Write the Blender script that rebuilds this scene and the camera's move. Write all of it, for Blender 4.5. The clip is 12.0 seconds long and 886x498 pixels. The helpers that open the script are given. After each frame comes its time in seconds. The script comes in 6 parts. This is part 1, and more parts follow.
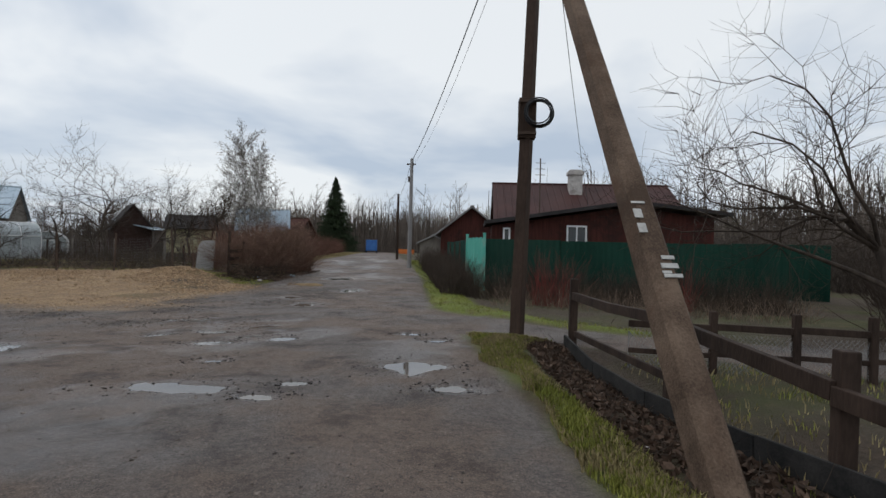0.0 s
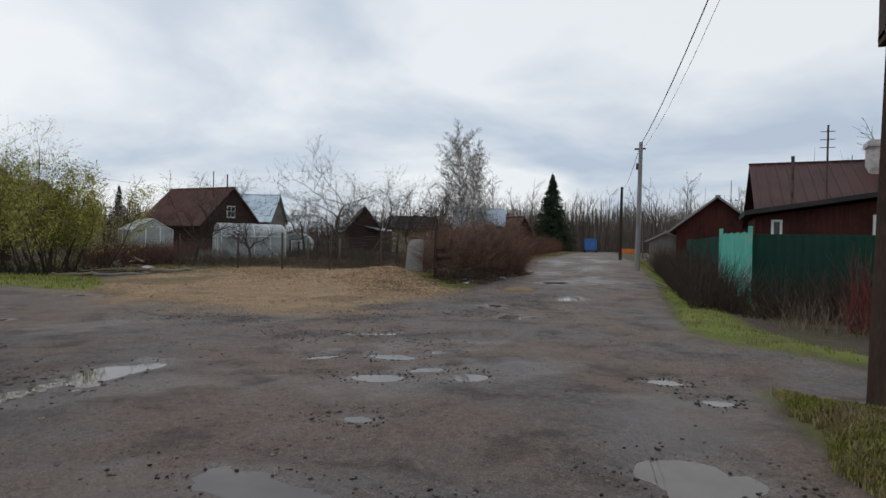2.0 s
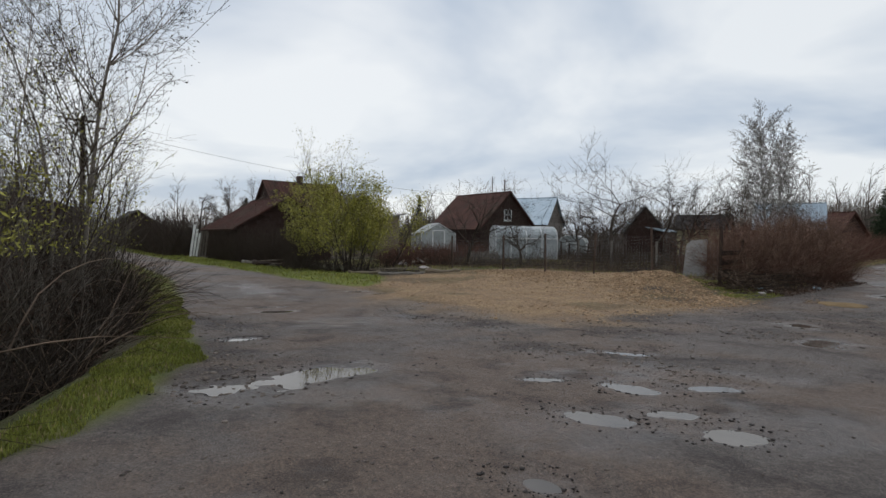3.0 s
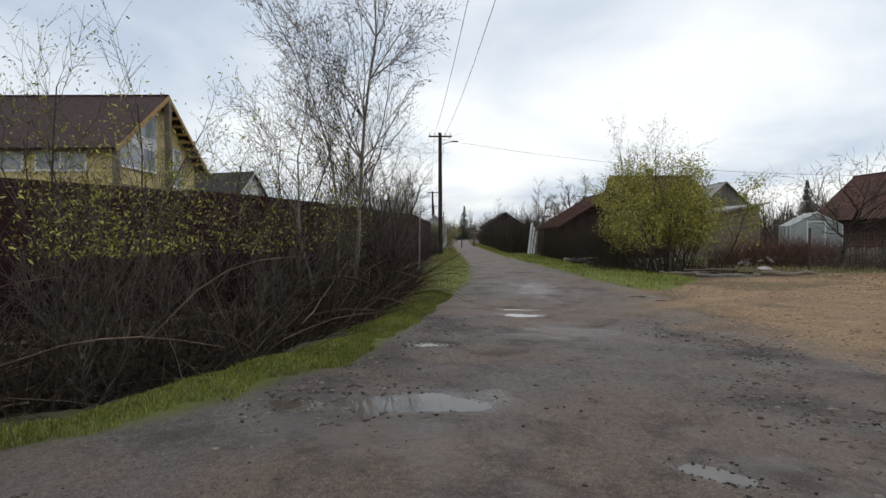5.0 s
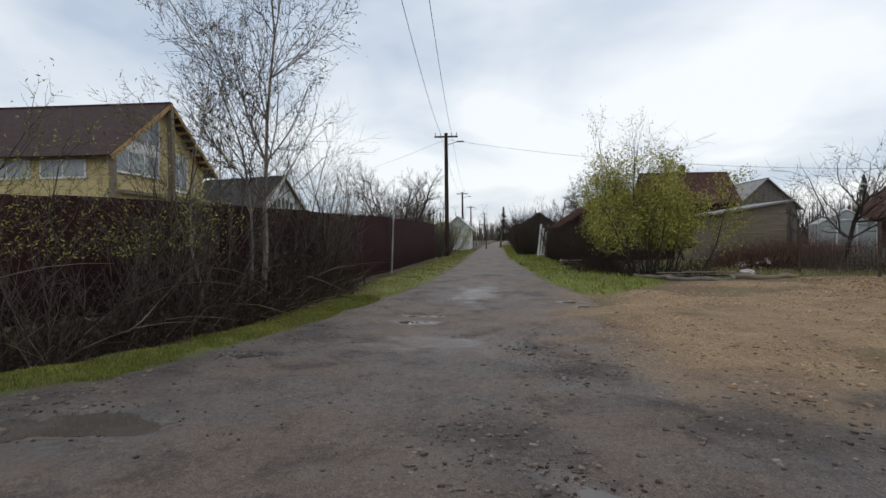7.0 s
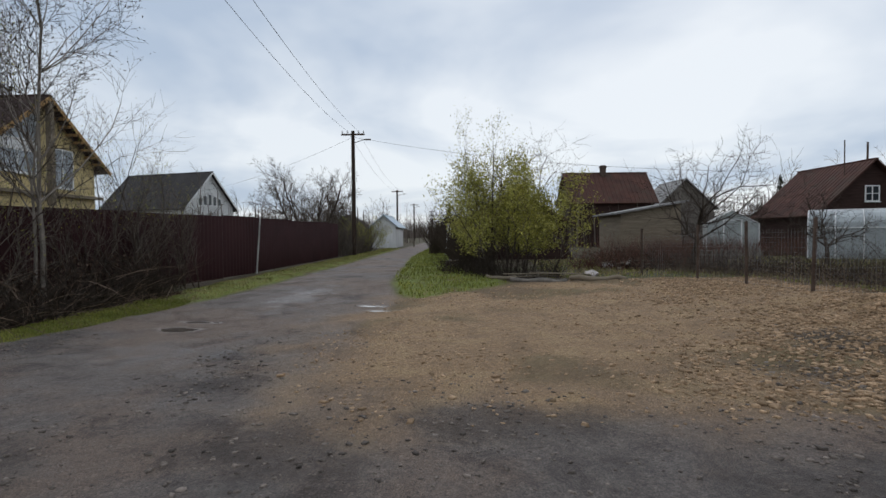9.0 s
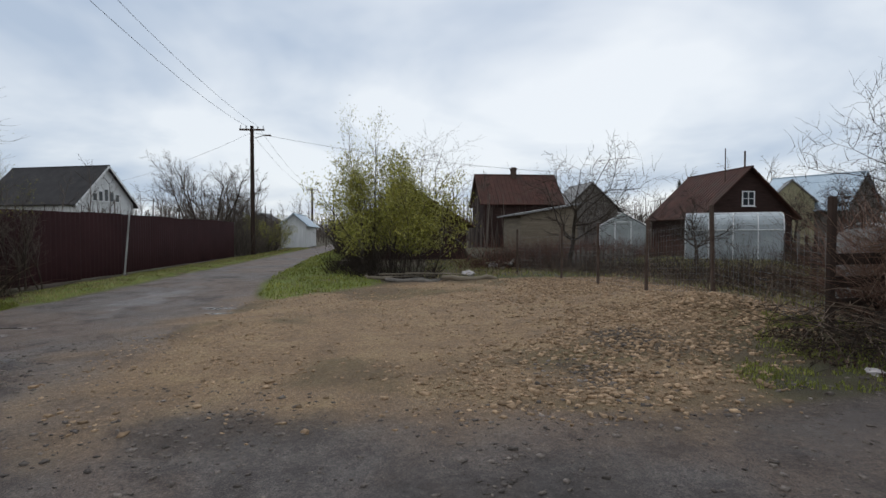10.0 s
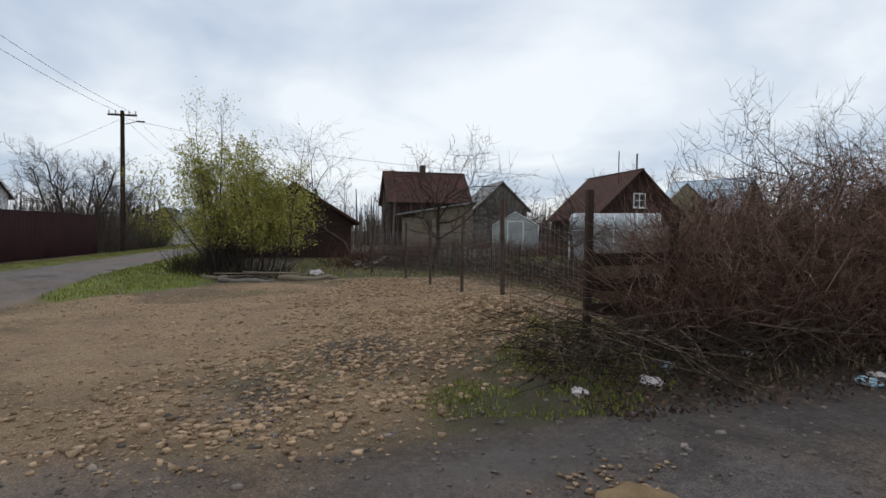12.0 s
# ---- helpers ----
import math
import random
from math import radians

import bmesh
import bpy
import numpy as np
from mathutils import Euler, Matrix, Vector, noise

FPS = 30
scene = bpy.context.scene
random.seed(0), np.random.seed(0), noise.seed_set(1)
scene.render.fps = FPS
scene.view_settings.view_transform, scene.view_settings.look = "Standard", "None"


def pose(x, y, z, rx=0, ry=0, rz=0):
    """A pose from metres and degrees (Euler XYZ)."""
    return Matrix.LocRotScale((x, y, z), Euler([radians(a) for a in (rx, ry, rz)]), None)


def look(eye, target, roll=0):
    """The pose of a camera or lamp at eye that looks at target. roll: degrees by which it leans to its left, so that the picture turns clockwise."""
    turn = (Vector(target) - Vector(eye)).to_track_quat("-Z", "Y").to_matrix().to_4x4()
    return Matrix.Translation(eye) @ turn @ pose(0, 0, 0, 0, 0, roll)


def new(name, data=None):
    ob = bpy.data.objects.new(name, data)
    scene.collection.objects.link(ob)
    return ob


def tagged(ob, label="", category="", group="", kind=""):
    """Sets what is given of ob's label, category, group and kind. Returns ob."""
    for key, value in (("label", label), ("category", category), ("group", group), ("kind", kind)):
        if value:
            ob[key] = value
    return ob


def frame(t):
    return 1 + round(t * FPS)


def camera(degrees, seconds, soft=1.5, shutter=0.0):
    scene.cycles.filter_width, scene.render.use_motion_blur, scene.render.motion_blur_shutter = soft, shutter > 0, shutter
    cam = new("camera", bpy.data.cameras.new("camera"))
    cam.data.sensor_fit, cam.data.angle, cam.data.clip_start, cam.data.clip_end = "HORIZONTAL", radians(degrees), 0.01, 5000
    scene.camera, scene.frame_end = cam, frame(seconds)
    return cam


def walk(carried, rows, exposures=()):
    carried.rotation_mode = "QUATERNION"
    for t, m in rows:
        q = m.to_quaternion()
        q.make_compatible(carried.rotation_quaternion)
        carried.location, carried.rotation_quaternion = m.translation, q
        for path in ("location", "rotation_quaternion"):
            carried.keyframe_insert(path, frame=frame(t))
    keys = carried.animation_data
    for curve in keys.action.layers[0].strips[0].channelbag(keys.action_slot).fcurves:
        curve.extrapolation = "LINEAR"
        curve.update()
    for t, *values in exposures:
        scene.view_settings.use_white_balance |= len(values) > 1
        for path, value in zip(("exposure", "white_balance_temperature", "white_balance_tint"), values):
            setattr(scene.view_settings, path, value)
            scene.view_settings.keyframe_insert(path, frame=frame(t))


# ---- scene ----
cam = camera(76.3, 12.0)
PATH = [
    (0, (0.713, 0.705, 1.408), (0.592, 2.701, 1.404), 1.4),
    (0.5, (0.542, 1.507, 1.415), (0.325, 3.495, 1.411), 1.3),
    (1, (0.374, 2.297, 1.401), (-0.022, 4.258, 1.39), 1.2),
    (1.5, (0.232, 3.011, 1.388), (-0.267, 4.948, 1.377), 1.1),
    (2, (0.026, 3.704, 1.376), (-0.828, 5.513, 1.353), 1.2),
    (2.5, (-0.126, 4.438, 1.349), (-1.387, 5.99, 1.324), 1.2),
    (3, (-0.281, 5.14, 1.335), (-1.886, 6.334, 1.303), 0.9),
    (3.5, (-0.422, 5.821, 1.326), (-2.231, 6.674, 1.285), 0.9),
    (5.3, (-1.169, 8.293, 1.317), (-3.168, 8.234, 1.268), -0.3),
    (5.5, (-1.252, 8.58, 1.316), (-3.25, 8.504, 1.267), -0.3),
    (6, (-1.46, 9.308, 1.335), (-3.455, 9.181, 1.285), -0.3),
    (6.5, (-1.582, 10.027, 1.306), (-3.575, 9.864, 1.256), -0.5),
    (6.7, (-1.632, 10.336, 1.31), (-3.623, 10.156, 1.266), -0.6),
    (8.3, (-2.017, 13.034, 1.434), (-4.01, 12.874, 1.383), -0.5),
    (8.5, (-2.048, 13.376, 1.435), (-4.043, 13.246, 1.379), -0.6),
    (9, (-2.083, 14.228, 1.424), (-4.082, 14.187, 1.368), -0.5),
    (9.5, (-2.118, 15.026, 1.425), (-4.114, 15.131, 1.369), -0.3),
    (10, (-2.185, 15.801, 1.415), (-4.173, 16.012, 1.357), -0.1),
    (10.5, (-2.251, 16.528, 1.425), (-4.225, 16.847, 1.37), 0.0),
    (11, (-2.377, 17.163, 1.403), (-4.341, 17.537, 1.349), 0.3),
    (11.5, (-2.589, 17.763, 1.393), (-4.546, 18.172, 1.333), 0.4),
    (12, (-2.872, 18.307, 1.371), (-4.82, 18.756, 1.31), 0.6),
]
walk(cam, [(t, look(eye, target, roll)) for t, eye, target, roll in PATH],
     exposures=[(0, 0.05, 6500, 10), (3.7, 0.0, 6500, 10), (5.3, 0.25, 6600, 10), (6.5, 0.21, 6550, 10), (8.3, 0.02, 6320, 10), (11, 0.05, 6320, 10), (12, 0.1, 6350, 10)])

# ---- world and light: a bright overcast spring day ----
world = bpy.data.worlds.new("overcast_sky")
scene.world = world
world.use_nodes = True
WN, WL = world.node_tree.nodes, world.node_tree.links
WN.clear()


def wnode(kind, **values):
    n = WN.new(kind)
    for k, v in values.items():
        n.inputs[k].default_value = v
    return n


sky = WN.new("ShaderNodeTexSky")
sky.sky_type, sky.sun_disc = "NISHITA", False
sky.sun_elevation, sky.sun_rotation = radians(38), radians(-70)
coord = WN.new("ShaderNodeTexCoord")
sep = WN.new("ShaderNodeSeparateXYZ")
WL.new(coord.outputs["Generated"], sep.inputs[0])
lift = WN.new("ShaderNodeMath")
lift.operation = "MAXIMUM"
lift.inputs[1].default_value = 0.0
WL.new(sep.outputs["Z"], lift.inputs[0])
lift2 = WN.new("ShaderNodeMath")
lift2.operation = "ADD"
lift2.inputs[1].default_value = 0.22
WL.new(lift.outputs[0], lift2.inputs[0])
flat = WN.new("ShaderNodeVectorMath")
flat.operation = "DIVIDE"
WL.new(coord.outputs["Generated"], flat.inputs[0])
WL.new(lift2.outputs[0], flat.inputs[1])
big = wnode("ShaderNodeTexNoise", Scale=0.85, Detail=5.0, Roughness=0.5, Distortion=0.35)
WL.new(flat.outputs[0], big.inputs["Vector"])
ramp = WN.new("ShaderNodeValToRGB")
ramp.color_ramp.elements[0].position, ramp.color_ramp.elements[0].color = 0.38, (0.54, 0.635, 0.765, 1)
ramp.color_ramp.elements[1].position, ramp.color_ramp.elements[1].color = 0.59, (0.96, 1.0, 1.03, 1)
WL.new(big.outputs["Fac"], ramp.inputs[0])
skydim = WN.new("ShaderNodeVectorMath")
skydim.operation = "SCALE"
skydim.inputs["Scale"].default_value = 0.10
WL.new(sky.outputs[0], skydim.inputs[0])
blend = WN.new("ShaderNodeMixRGB")
blend.inputs[0].default_value = 0.9
WL.new(skydim.outputs[0], blend.inputs[1])
WL.new(ramp.outputs[0], blend.inputs[2])
back = WN.new("ShaderNodeBackground")
back.inputs["Strength"].default_value = 0.88
WL.new(blend.outputs[0], back.inputs[0])
wout = WN.new("ShaderNodeOutputWorld")
WL.new(back.outputs[0], wout.inputs[0])

sun = new("sun", bpy.data.lights.new("sun", "SUN"))
sun.data.energy, sun.data.angle, sun.data.color = 0.7, radians(40), (1.0, 0.97, 0.92)
sun.matrix_world = look((-20, 5, 30), (0, 12, 0))


# ---- materials ----
def noise_tex(nt, scale, detail=4.0, rough=0.6, distort=0.0, vec=None, stretch=None):
    n = nt.nodes.new("ShaderNodeTexNoise")
    n.inputs["Scale"].default_value, n.inputs["Detail"].default_value = scale, detail
    n.inputs["Roughness"].default_value, n.inputs["Distortion"].default_value = rough, distort
    src = vec
    if src is None:
        src = nt.nodes.new("ShaderNodeTexCoord").outputs["Object"]
    if stretch:
        mp = nt.nodes.new("ShaderNodeMapping")
        mp.inputs["Scale"].default_value = stretch
        nt.links.new(src, mp.inputs[0])
        src = mp.outputs[0]
    nt.links.new(src, n.inputs["Vector"])
    return n


def ramp_of(nt, fac, stops):
    r = nt.nodes.new("ShaderNodeValToRGB")
    els = r.color_ramp.elements
    while len(els) < len(stops):
        els.new(0.5)
    for e, (p, c) in zip(els, stops):
        e.position, e.color = p, (*c, 1) if len(c) == 3 else c
    nt.links.new(fac, r.inputs[0])
    return r


def mix(nt, fac, a, b, kind="MIX"):
    m = nt.nodes.new("ShaderNodeMixRGB")
    m.blend_type = kind
    for sock, v in zip(m.inputs, (fac, a, b)):
        if isinstance(v, (int, float)):
            sock.default_value = v
        elif isinstance(v, tuple):
            sock.default_value = (*v, 1)
        else:
            nt.links.new(v, sock)
    return m.outputs[0]


def maths(nt, op, a, b=0.0, clamp=False):
    m = nt.nodes.new("ShaderNodeMath")
    m.operation, m.use_clamp = op, clamp
    for sock, v in zip(m.inputs, (a, b)):
        if isinstance(v, (int, float)):
            sock.default_value = v
        else:
            nt.links.new(v, sock)
    return m.outputs[0]


def bump_of(nt, height, strength, dist=0.02):
    b = nt.nodes.new("ShaderNodeBump")
    b.inputs["Strength"].default_value, b.inputs["Distance"].default_value = strength, dist
    nt.links.new(height, b.inputs["Height"])
    return b.outputs[0]


def material(name, dark, light, scale=6.0, rough=0.8, metal=0.0, bump=0.3, fine=60.0, stretch=None, stain=None, spread=0.5, vary=0.0, spec=0.22):
    """A surface with a large and a fine variation, stains and relief."""
    m = bpy.data.materials.new(name)
    m.use_nodes = True
    nt = m.node_tree
    bs = nt.nodes["Principled BSDF"]
    n1 = noise_tex(nt, scale, 5.0, 0.6, stretch=stretch)
    n2 = noise_tex(nt, fine, 3.0, 0.6, stretch=stretch)
    both = maths(nt, "ADD", maths(nt, "MULTIPLY", n1.outputs["Fac"], 0.65), maths(nt, "MULTIPLY", n2.outputs["Fac"], 0.35))
    r = ramp_of(nt, both, [(0.5 - spread * 0.3, dark), (0.5 + spread * 0.3, light)])
    col = r.outputs[0]
    if stain:
        n3 = noise_tex(nt, scale * 0.35, 6.0, 0.7, 0.6)
        msk = ramp_of(nt, n3.outputs["Fac"], [(0.5, (0, 0, 0)), (0.68, (1, 1, 1))])
        col = mix(nt, msk.outputs[0], col, stain)
    if vary:
        oi = nt.nodes.new("ShaderNodeObjectInfo")
        geo = nt.nodes.new("ShaderNodeNewGeometry")
        rnd = maths(nt, "FRACT", maths(nt, "ADD", oi.outputs["Random"], geo.outputs["Random Per Island"]))
        f = maths(nt, "ADD", maths(nt, "MULTIPLY", rnd, 2 * vary), 1.0 - vary)
        vs = nt.nodes.new("ShaderNodeVectorMath")
        vs.operation = "SCALE"
        nt.links.new(col, vs.inputs[0])
        nt.links.new(f, vs.inputs["Scale"])
        col = vs.outputs[0]
    nt.links.new(col, bs.inputs["Base Color"])
    bs.inputs["Roughness"].default_value, bs.inputs["Metallic"].default_value = rough, metal
    bs.inputs["Specular IOR Level"].default_value = spec
    if bump:
        nt.links.new(bump_of(nt, both, bump), bs.inputs["Normal"])
    return m


CONCRETE = material("worn_concrete", (0.065, 0.042, 0.029), (0.165, 0.115, 0.082), 2.5, 0.85, bump=0.6, fine=60, spread=0.35, stain=(0.075, 0.038, 0.022))
CONCRETE_DARK = material("weathered_dark_post", (0.03, 0.019, 0.014), (0.075, 0.048, 0.035), 3.0, 0.85, bump=0.5, fine=40, stretch=(1, 1, 0.25))
CONCRETE_PALE = material("pale_concrete", (0.30, 0.29, 0.28), (0.44, 0.43, 0.41), 3.0, 0.9, bump=0.3, fine=50, stain=(0.22, 0.21, 0.19))
POLE_GREY = material("grey_pole", (0.18, 0.17, 0.17), (0.32, 0.31, 0.30), 2.0, 0.85, stretch=(1, 1, 0.3))
BARK = material("dark_bark", (0.028, 0.021, 0.017), (0.085, 0.066, 0.052), 8, 0.9, bump=0.5, stretch=(1, 1, 0.3))
TWIG = material("bare_twigs", (0.038, 0.029, 0.023), (0.092, 0.069, 0.054), 5, 0.9, bump=0)
TWIG_RED = material("reddish_twigs", (0.085, 0.042, 0.032), (0.20, 0.105, 0.078), 3, 0.9, bump=0, vary=0.35)
TWIG_DRY = material("dry_vine_stems", (0.11, 0.078, 0.055), (0.30, 0.22, 0.165), 2, 0.9, bump=0, vary=0.4)
VINE = material("weathered_vine_stems", (0.13, 0.078, 0.056), (0.34, 0.225, 0.17), 2, 0.9, bump=0, vary=0.55)
OSIER = material("red_osier_bark", (0.10, 0.022, 0.018), (0.22, 0.06, 0.05), 3, 0.7, bump=0, vary=0.3)
TWIG_GREY = material("grey_twigs", (0.10, 0.085, 0.07), (0.20, 0.17, 0.14), 4, 0.9, bump=0, vary=0.3)
TWIG_PALE = material("pale_birch_twigs", (0.22, 0.195, 0.175), (0.42, 0.385, 0.35), 4, 0.9, bump=0, vary=0.25)
TWIG_WOOD = material("far_wood_twigs", (0.075, 0.060, 0.050), (0.18, 0.148, 0.124), 0.15, 0.95, bump=0, vary=0.4)
BARK_ALDER = material("grey_alder_bark", (0.14, 0.12, 0.10), (0.33, 0.29, 0.25), 7, 0.9, bump=0.4, stretch=(1, 1, 0.4))
BARK_BIRCH = material("birch_bark", (0.30, 0.28, 0.26), (0.62, 0.60, 0.57), 3, 0.8, stain=(0.06, 0.05, 0.045))
LEAF = material("young_willow_leaves", (0.22, 0.215, 0.04), (0.42, 0.39, 0.09), 2, 0.6, bump=0, vary=0.35)
LEAF_FAR = material("far_young_leaves", (0.13, 0.13, 0.045), (0.22, 0.21, 0.08), 1, 0.7, bump=0, vary=0.3)
CATKIN = material("alder_cones", (0.05, 0.04, 0.03), (0.12, 0.10, 0.07), 5, 0.8, bump=0)
NEEDLE = material("spruce_needles", (0.013, 0.024, 0.011), (0.042, 0.060, 0.026), 3, 0.8, bump=0, vary=0.3)
GRASS = material("spring_grass", (0.14, 0.165, 0.028), (0.35, 0.345, 0.085), 0.8, 0.6, bump=0, vary=0.4)
GRASS_DRY = material("dead_grass", (0.22, 0.17, 0.08), (0.46, 0.38, 0.20), 0.8, 0.8, bump=0, vary=0.35)
LITTER = material("leaf_litter", (0.034, 0.021, 0.015), (0.13, 0.083, 0.058), 3, 0.8, bump=0, vary=0.5)
STONE = material("limestone_rubble", (0.20, 0.125, 0.070), (0.46, 0.325, 0.205), 8, 0.9, bump=0.4, vary=0.4)
PEBBLE = material("grey_pebbles", (0.045, 0.036, 0.032), (0.24, 0.20, 0.17), 8, 0.85, bump=0.2, vary=0.5)
CRUMB = material("dark_asphalt_crumbs", (0.022, 0.019, 0.019), (0.075, 0.064, 0.06), 8, 0.8, bump=0.2, vary=0.4)
WOOD_DARK = material("dark_wet_wood", (0.018, 0.011, 0.008), (0.062, 0.040, 0.030), 4, 0.8, bump=0.5, fine=50, stretch=(1, 1, 0.2))
WOOD_GREY = material("weathered_grey_boards", (0.13, 0.115, 0.10), (0.27, 0.24, 0.21), 3, 0.9, bump=0.4, fine=40, stretch=(1, 1, 0.25), vary=0.2)
WOOD_PALE = material("pale_log_wall", (0.16, 0.13, 0.095), (0.28, 0.23, 0.17), 2, 0.9, bump=0.3, stretch=(0.3, 0.3, 3))
WOOD_YELLOW = material("fresh_yellow_timber", (0.48, 0.37, 0.17), (0.66, 0.54, 0.29), 1.5, 0.6, bump=0.15, stretch=(0.4, 0.4, 5))
WOOD_ORANGE = material("stained_soffit_boards", (0.30, 0.17, 0.06), (0.48, 0.30, 0.12), 1.5, 0.6, bump=0.15, stretch=(5, 0.4, 0.4))
RED_WALL = material("dark_red_painted_boards", (0.040, 0.012, 0.010), (0.10, 0.030, 0.022), 3, 0.8, bump=0.5, stretch=(4, 4, 0.3), stain=(0.03, 0.014, 0.012))
BROWN_WALL = material("dark_brown_boards", (0.022, 0.012, 0.010), (0.058, 0.032, 0.026), 3, 0.85, bump=0.4, stretch=(0.4, 0.4, 4))
WHITE_WALL = material("white_boards", (0.55, 0.55, 0.54), (0.78, 0.78, 0.77), 1, 0.7, bump=0.2, stretch=(4, 4, 0.4))
CREAM_WALL = material("cream_boards", (0.30, 0.27, 0.16), (0.42, 0.38, 0.25), 1, 0.8, bump=0.2)
ROOF_RED = material("dark_red_metal_roof", (0.036, 0.014, 0.013), (0.072, 0.030, 0.026), 0.8, 0.6, bump=0.2, fine=14)
ROOF_RUST = material("rust_brown_roof", (0.045, 0.019, 0.014), (0.095, 0.040, 0.029), 1.2, 0.75, bump=0.3, fine=20, stain=(0.06, 0.04, 0.03))
ROOF_SHINGLE = material("brown_shingles", (0.030, 0.016, 0.016), (0.062, 0.036, 0.034), 3, 0.85, bump=0.4, fine=30)
ROOF_DARK = material("dark_slate_roof", (0.022, 0.02, 0.02), (0.055, 0.05, 0.05), 1, 0.8, bump=0.3)
ROOF_GREY = material("grey_fibre_cement_roof", (0.18, 0.175, 0.17), (0.32, 0.31, 0.30), 1, 0.9, bump=0.3)
ROOF_BLUE = material("pale_blue_metal_roof", (0.30, 0.38, 0.45), (0.45, 0.53, 0.60), 0.6, 0.45, metal=0.2, bump=0.1)
FENCE_BROWN = material("chocolate_profiled_sheet", (0.024, 0.0095, 0.0098), (0.039, 0.0155, 0.0158), 0.8, 0.7, bump=0.05, spec=0.08)
FENCE_GREEN = material("dark_green_profiled_sheet", (0.004, 0.022, 0.015), (0.009, 0.038, 0.026), 0.8, 0.7, bump=0.05, stain=(0.012, 0.03, 0.022), spec=0.08)
TURQUOISE = material("faded_turquoise_paint", (0.06, 0.34, 0.26), (0.14, 0.50, 0.40), 3, 0.7, bump=0.3, stain=(0.36, 0.42, 0.36), stretch=(2, 2, 0.4))
WHITE_PAINT = material("white_window_paint", (0.66, 0.66, 0.65), (0.82, 0.82, 0.81), 4, 0.5, bump=0.05)
POLYCARB = material("milky_greenhouse_sheet", (0.22, 0.24, 0.24), (0.42, 0.45, 0.46), 0.8, 0.3, bump=0.05)
FILM = material("dusty_greenhouse_film", (0.24, 0.26, 0.25), (0.42, 0.44, 0.43), 1.0, 0.4, bump=0.1)
STEEL = material("rusty_steel", (0.05, 0.032, 0.024), (0.14, 0.10, 0.08), 6, 0.7, metal=0.3)
WIRE = material("dark_wire", (0.05, 0.05, 0.05), (0.11, 0.11, 0.11), 6, 0.6)
GALV = material("galvanised_wire", (0.24, 0.24, 0.24), (0.40, 0.40, 0.40), 6, 0.6, metal=0.3)
RUBBER = material("black_cable", (0.012, 0.012, 0.013), (0.03, 0.03, 0.032), 6, 0.45, bump=0)
BRICK_W = material("whitewashed_brick", (0.34, 0.31, 0.29), (0.60, 0.57, 0.54), 5, 0.9, bump=0.5, stain=(0.20, 0.17, 0.15))
PAPER = material("torn_white_paper", (0.34, 0.33, 0.315), (0.56, 0.55, 0.525), 9, 0.8, bump=0.1)
BLUE_PLASTIC = material("blue_painted_metal", (0.03, 0.10, 0.30), (0.06, 0.18, 0.45), 2, 0.5, bump=0)
ORANGE_PLASTIC = material("orange_plastic", (0.55, 0.13, 0.03), (0.70, 0.22, 0.06), 2, 0.5, bump=0)
SAND = material("yellow_sand", (0.15, 0.098, 0.048), (0.25, 0.175, 0.095), 6, 0.95, bump=0.4)
BLACK_FELT = material("black_roofing_felt", (0.012, 0.012, 0.012), (0.04, 0.037, 0.035), 5, 0.85, bump=0.3)
RAG = material("faded_litter", (0.30, 0.27, 0.26), (0.62, 0.56, 0.54), 12, 0.8, bump=0.1)
RAG_BLUE = material("pale_blue_litter", (0.22, 0.38, 0.48), (0.42, 0.56, 0.62), 12, 0.6, bump=0.1)

GLASS = bpy.data.materials.new("window_glass")
GLASS.use_nodes = True
gb = GLASS.node_tree.nodes["Principled BSDF"]
gb.inputs["Base Color"].default_value, gb.inputs["Roughness"].default_value, gb.inputs["IOR"].default_value = (0.03, 0.035, 0.04, 1), 0.04, 1.5

# Sky reflection in the timber house panes, painted as a pale grey-blue base.
GLASS_PALE = material("sky_pale_window_glass", (0.26, 0.28, 0.30), (0.36, 0.39, 0.41), 0.8, 0.08, bump=0, spec=0.5)

WATER = bpy.data.materials.new("muddy_puddle_water")
WATER.use_nodes = True
nt = WATER.node_tree
wb = nt.nodes["Principled BSDF"]
wn = noise_tex(nt, 1.5, 3)
nt.links.new(ramp_of(nt, wn.outputs["Fac"], [(0.3, (0.07, 0.058, 0.049)), (0.7, (0.12, 0.102, 0.088))]).outputs[0], wb.inputs["Base Color"])
wb.inputs["Roughness"].default_value, wb.inputs["IOR"].default_value = 0.015, 1.36
ripple = noise_tex(nt, 9.0, 2)
nt.links.new(bump_of(nt, ripple.outputs["Fac"], 0.03, 0.01), wb.inputs["Normal"])


# ---- mesh helpers ----
def mesh_of(name, V, F):
    """A mesh from an array of places and an array of faces with the same number of corners each."""
    V, F = np.asarray(V, np.float32), np.asarray(F, np.int32)
    me = bpy.data.meshes.new(name)
    k = F.shape[1]
    me.vertices.add(len(V))
    me.vertices.foreach_set("co", V.ravel())
    me.loops.add(F.size)
    me.loops.foreach_set("vertex_index", F.ravel())
    me.polygons.add(len(F))
    me.polygons.foreach_set("loop_start", np.arange(0, F.size, k, dtype=np.int32))
    me.update(calc_edges=True)
    return me


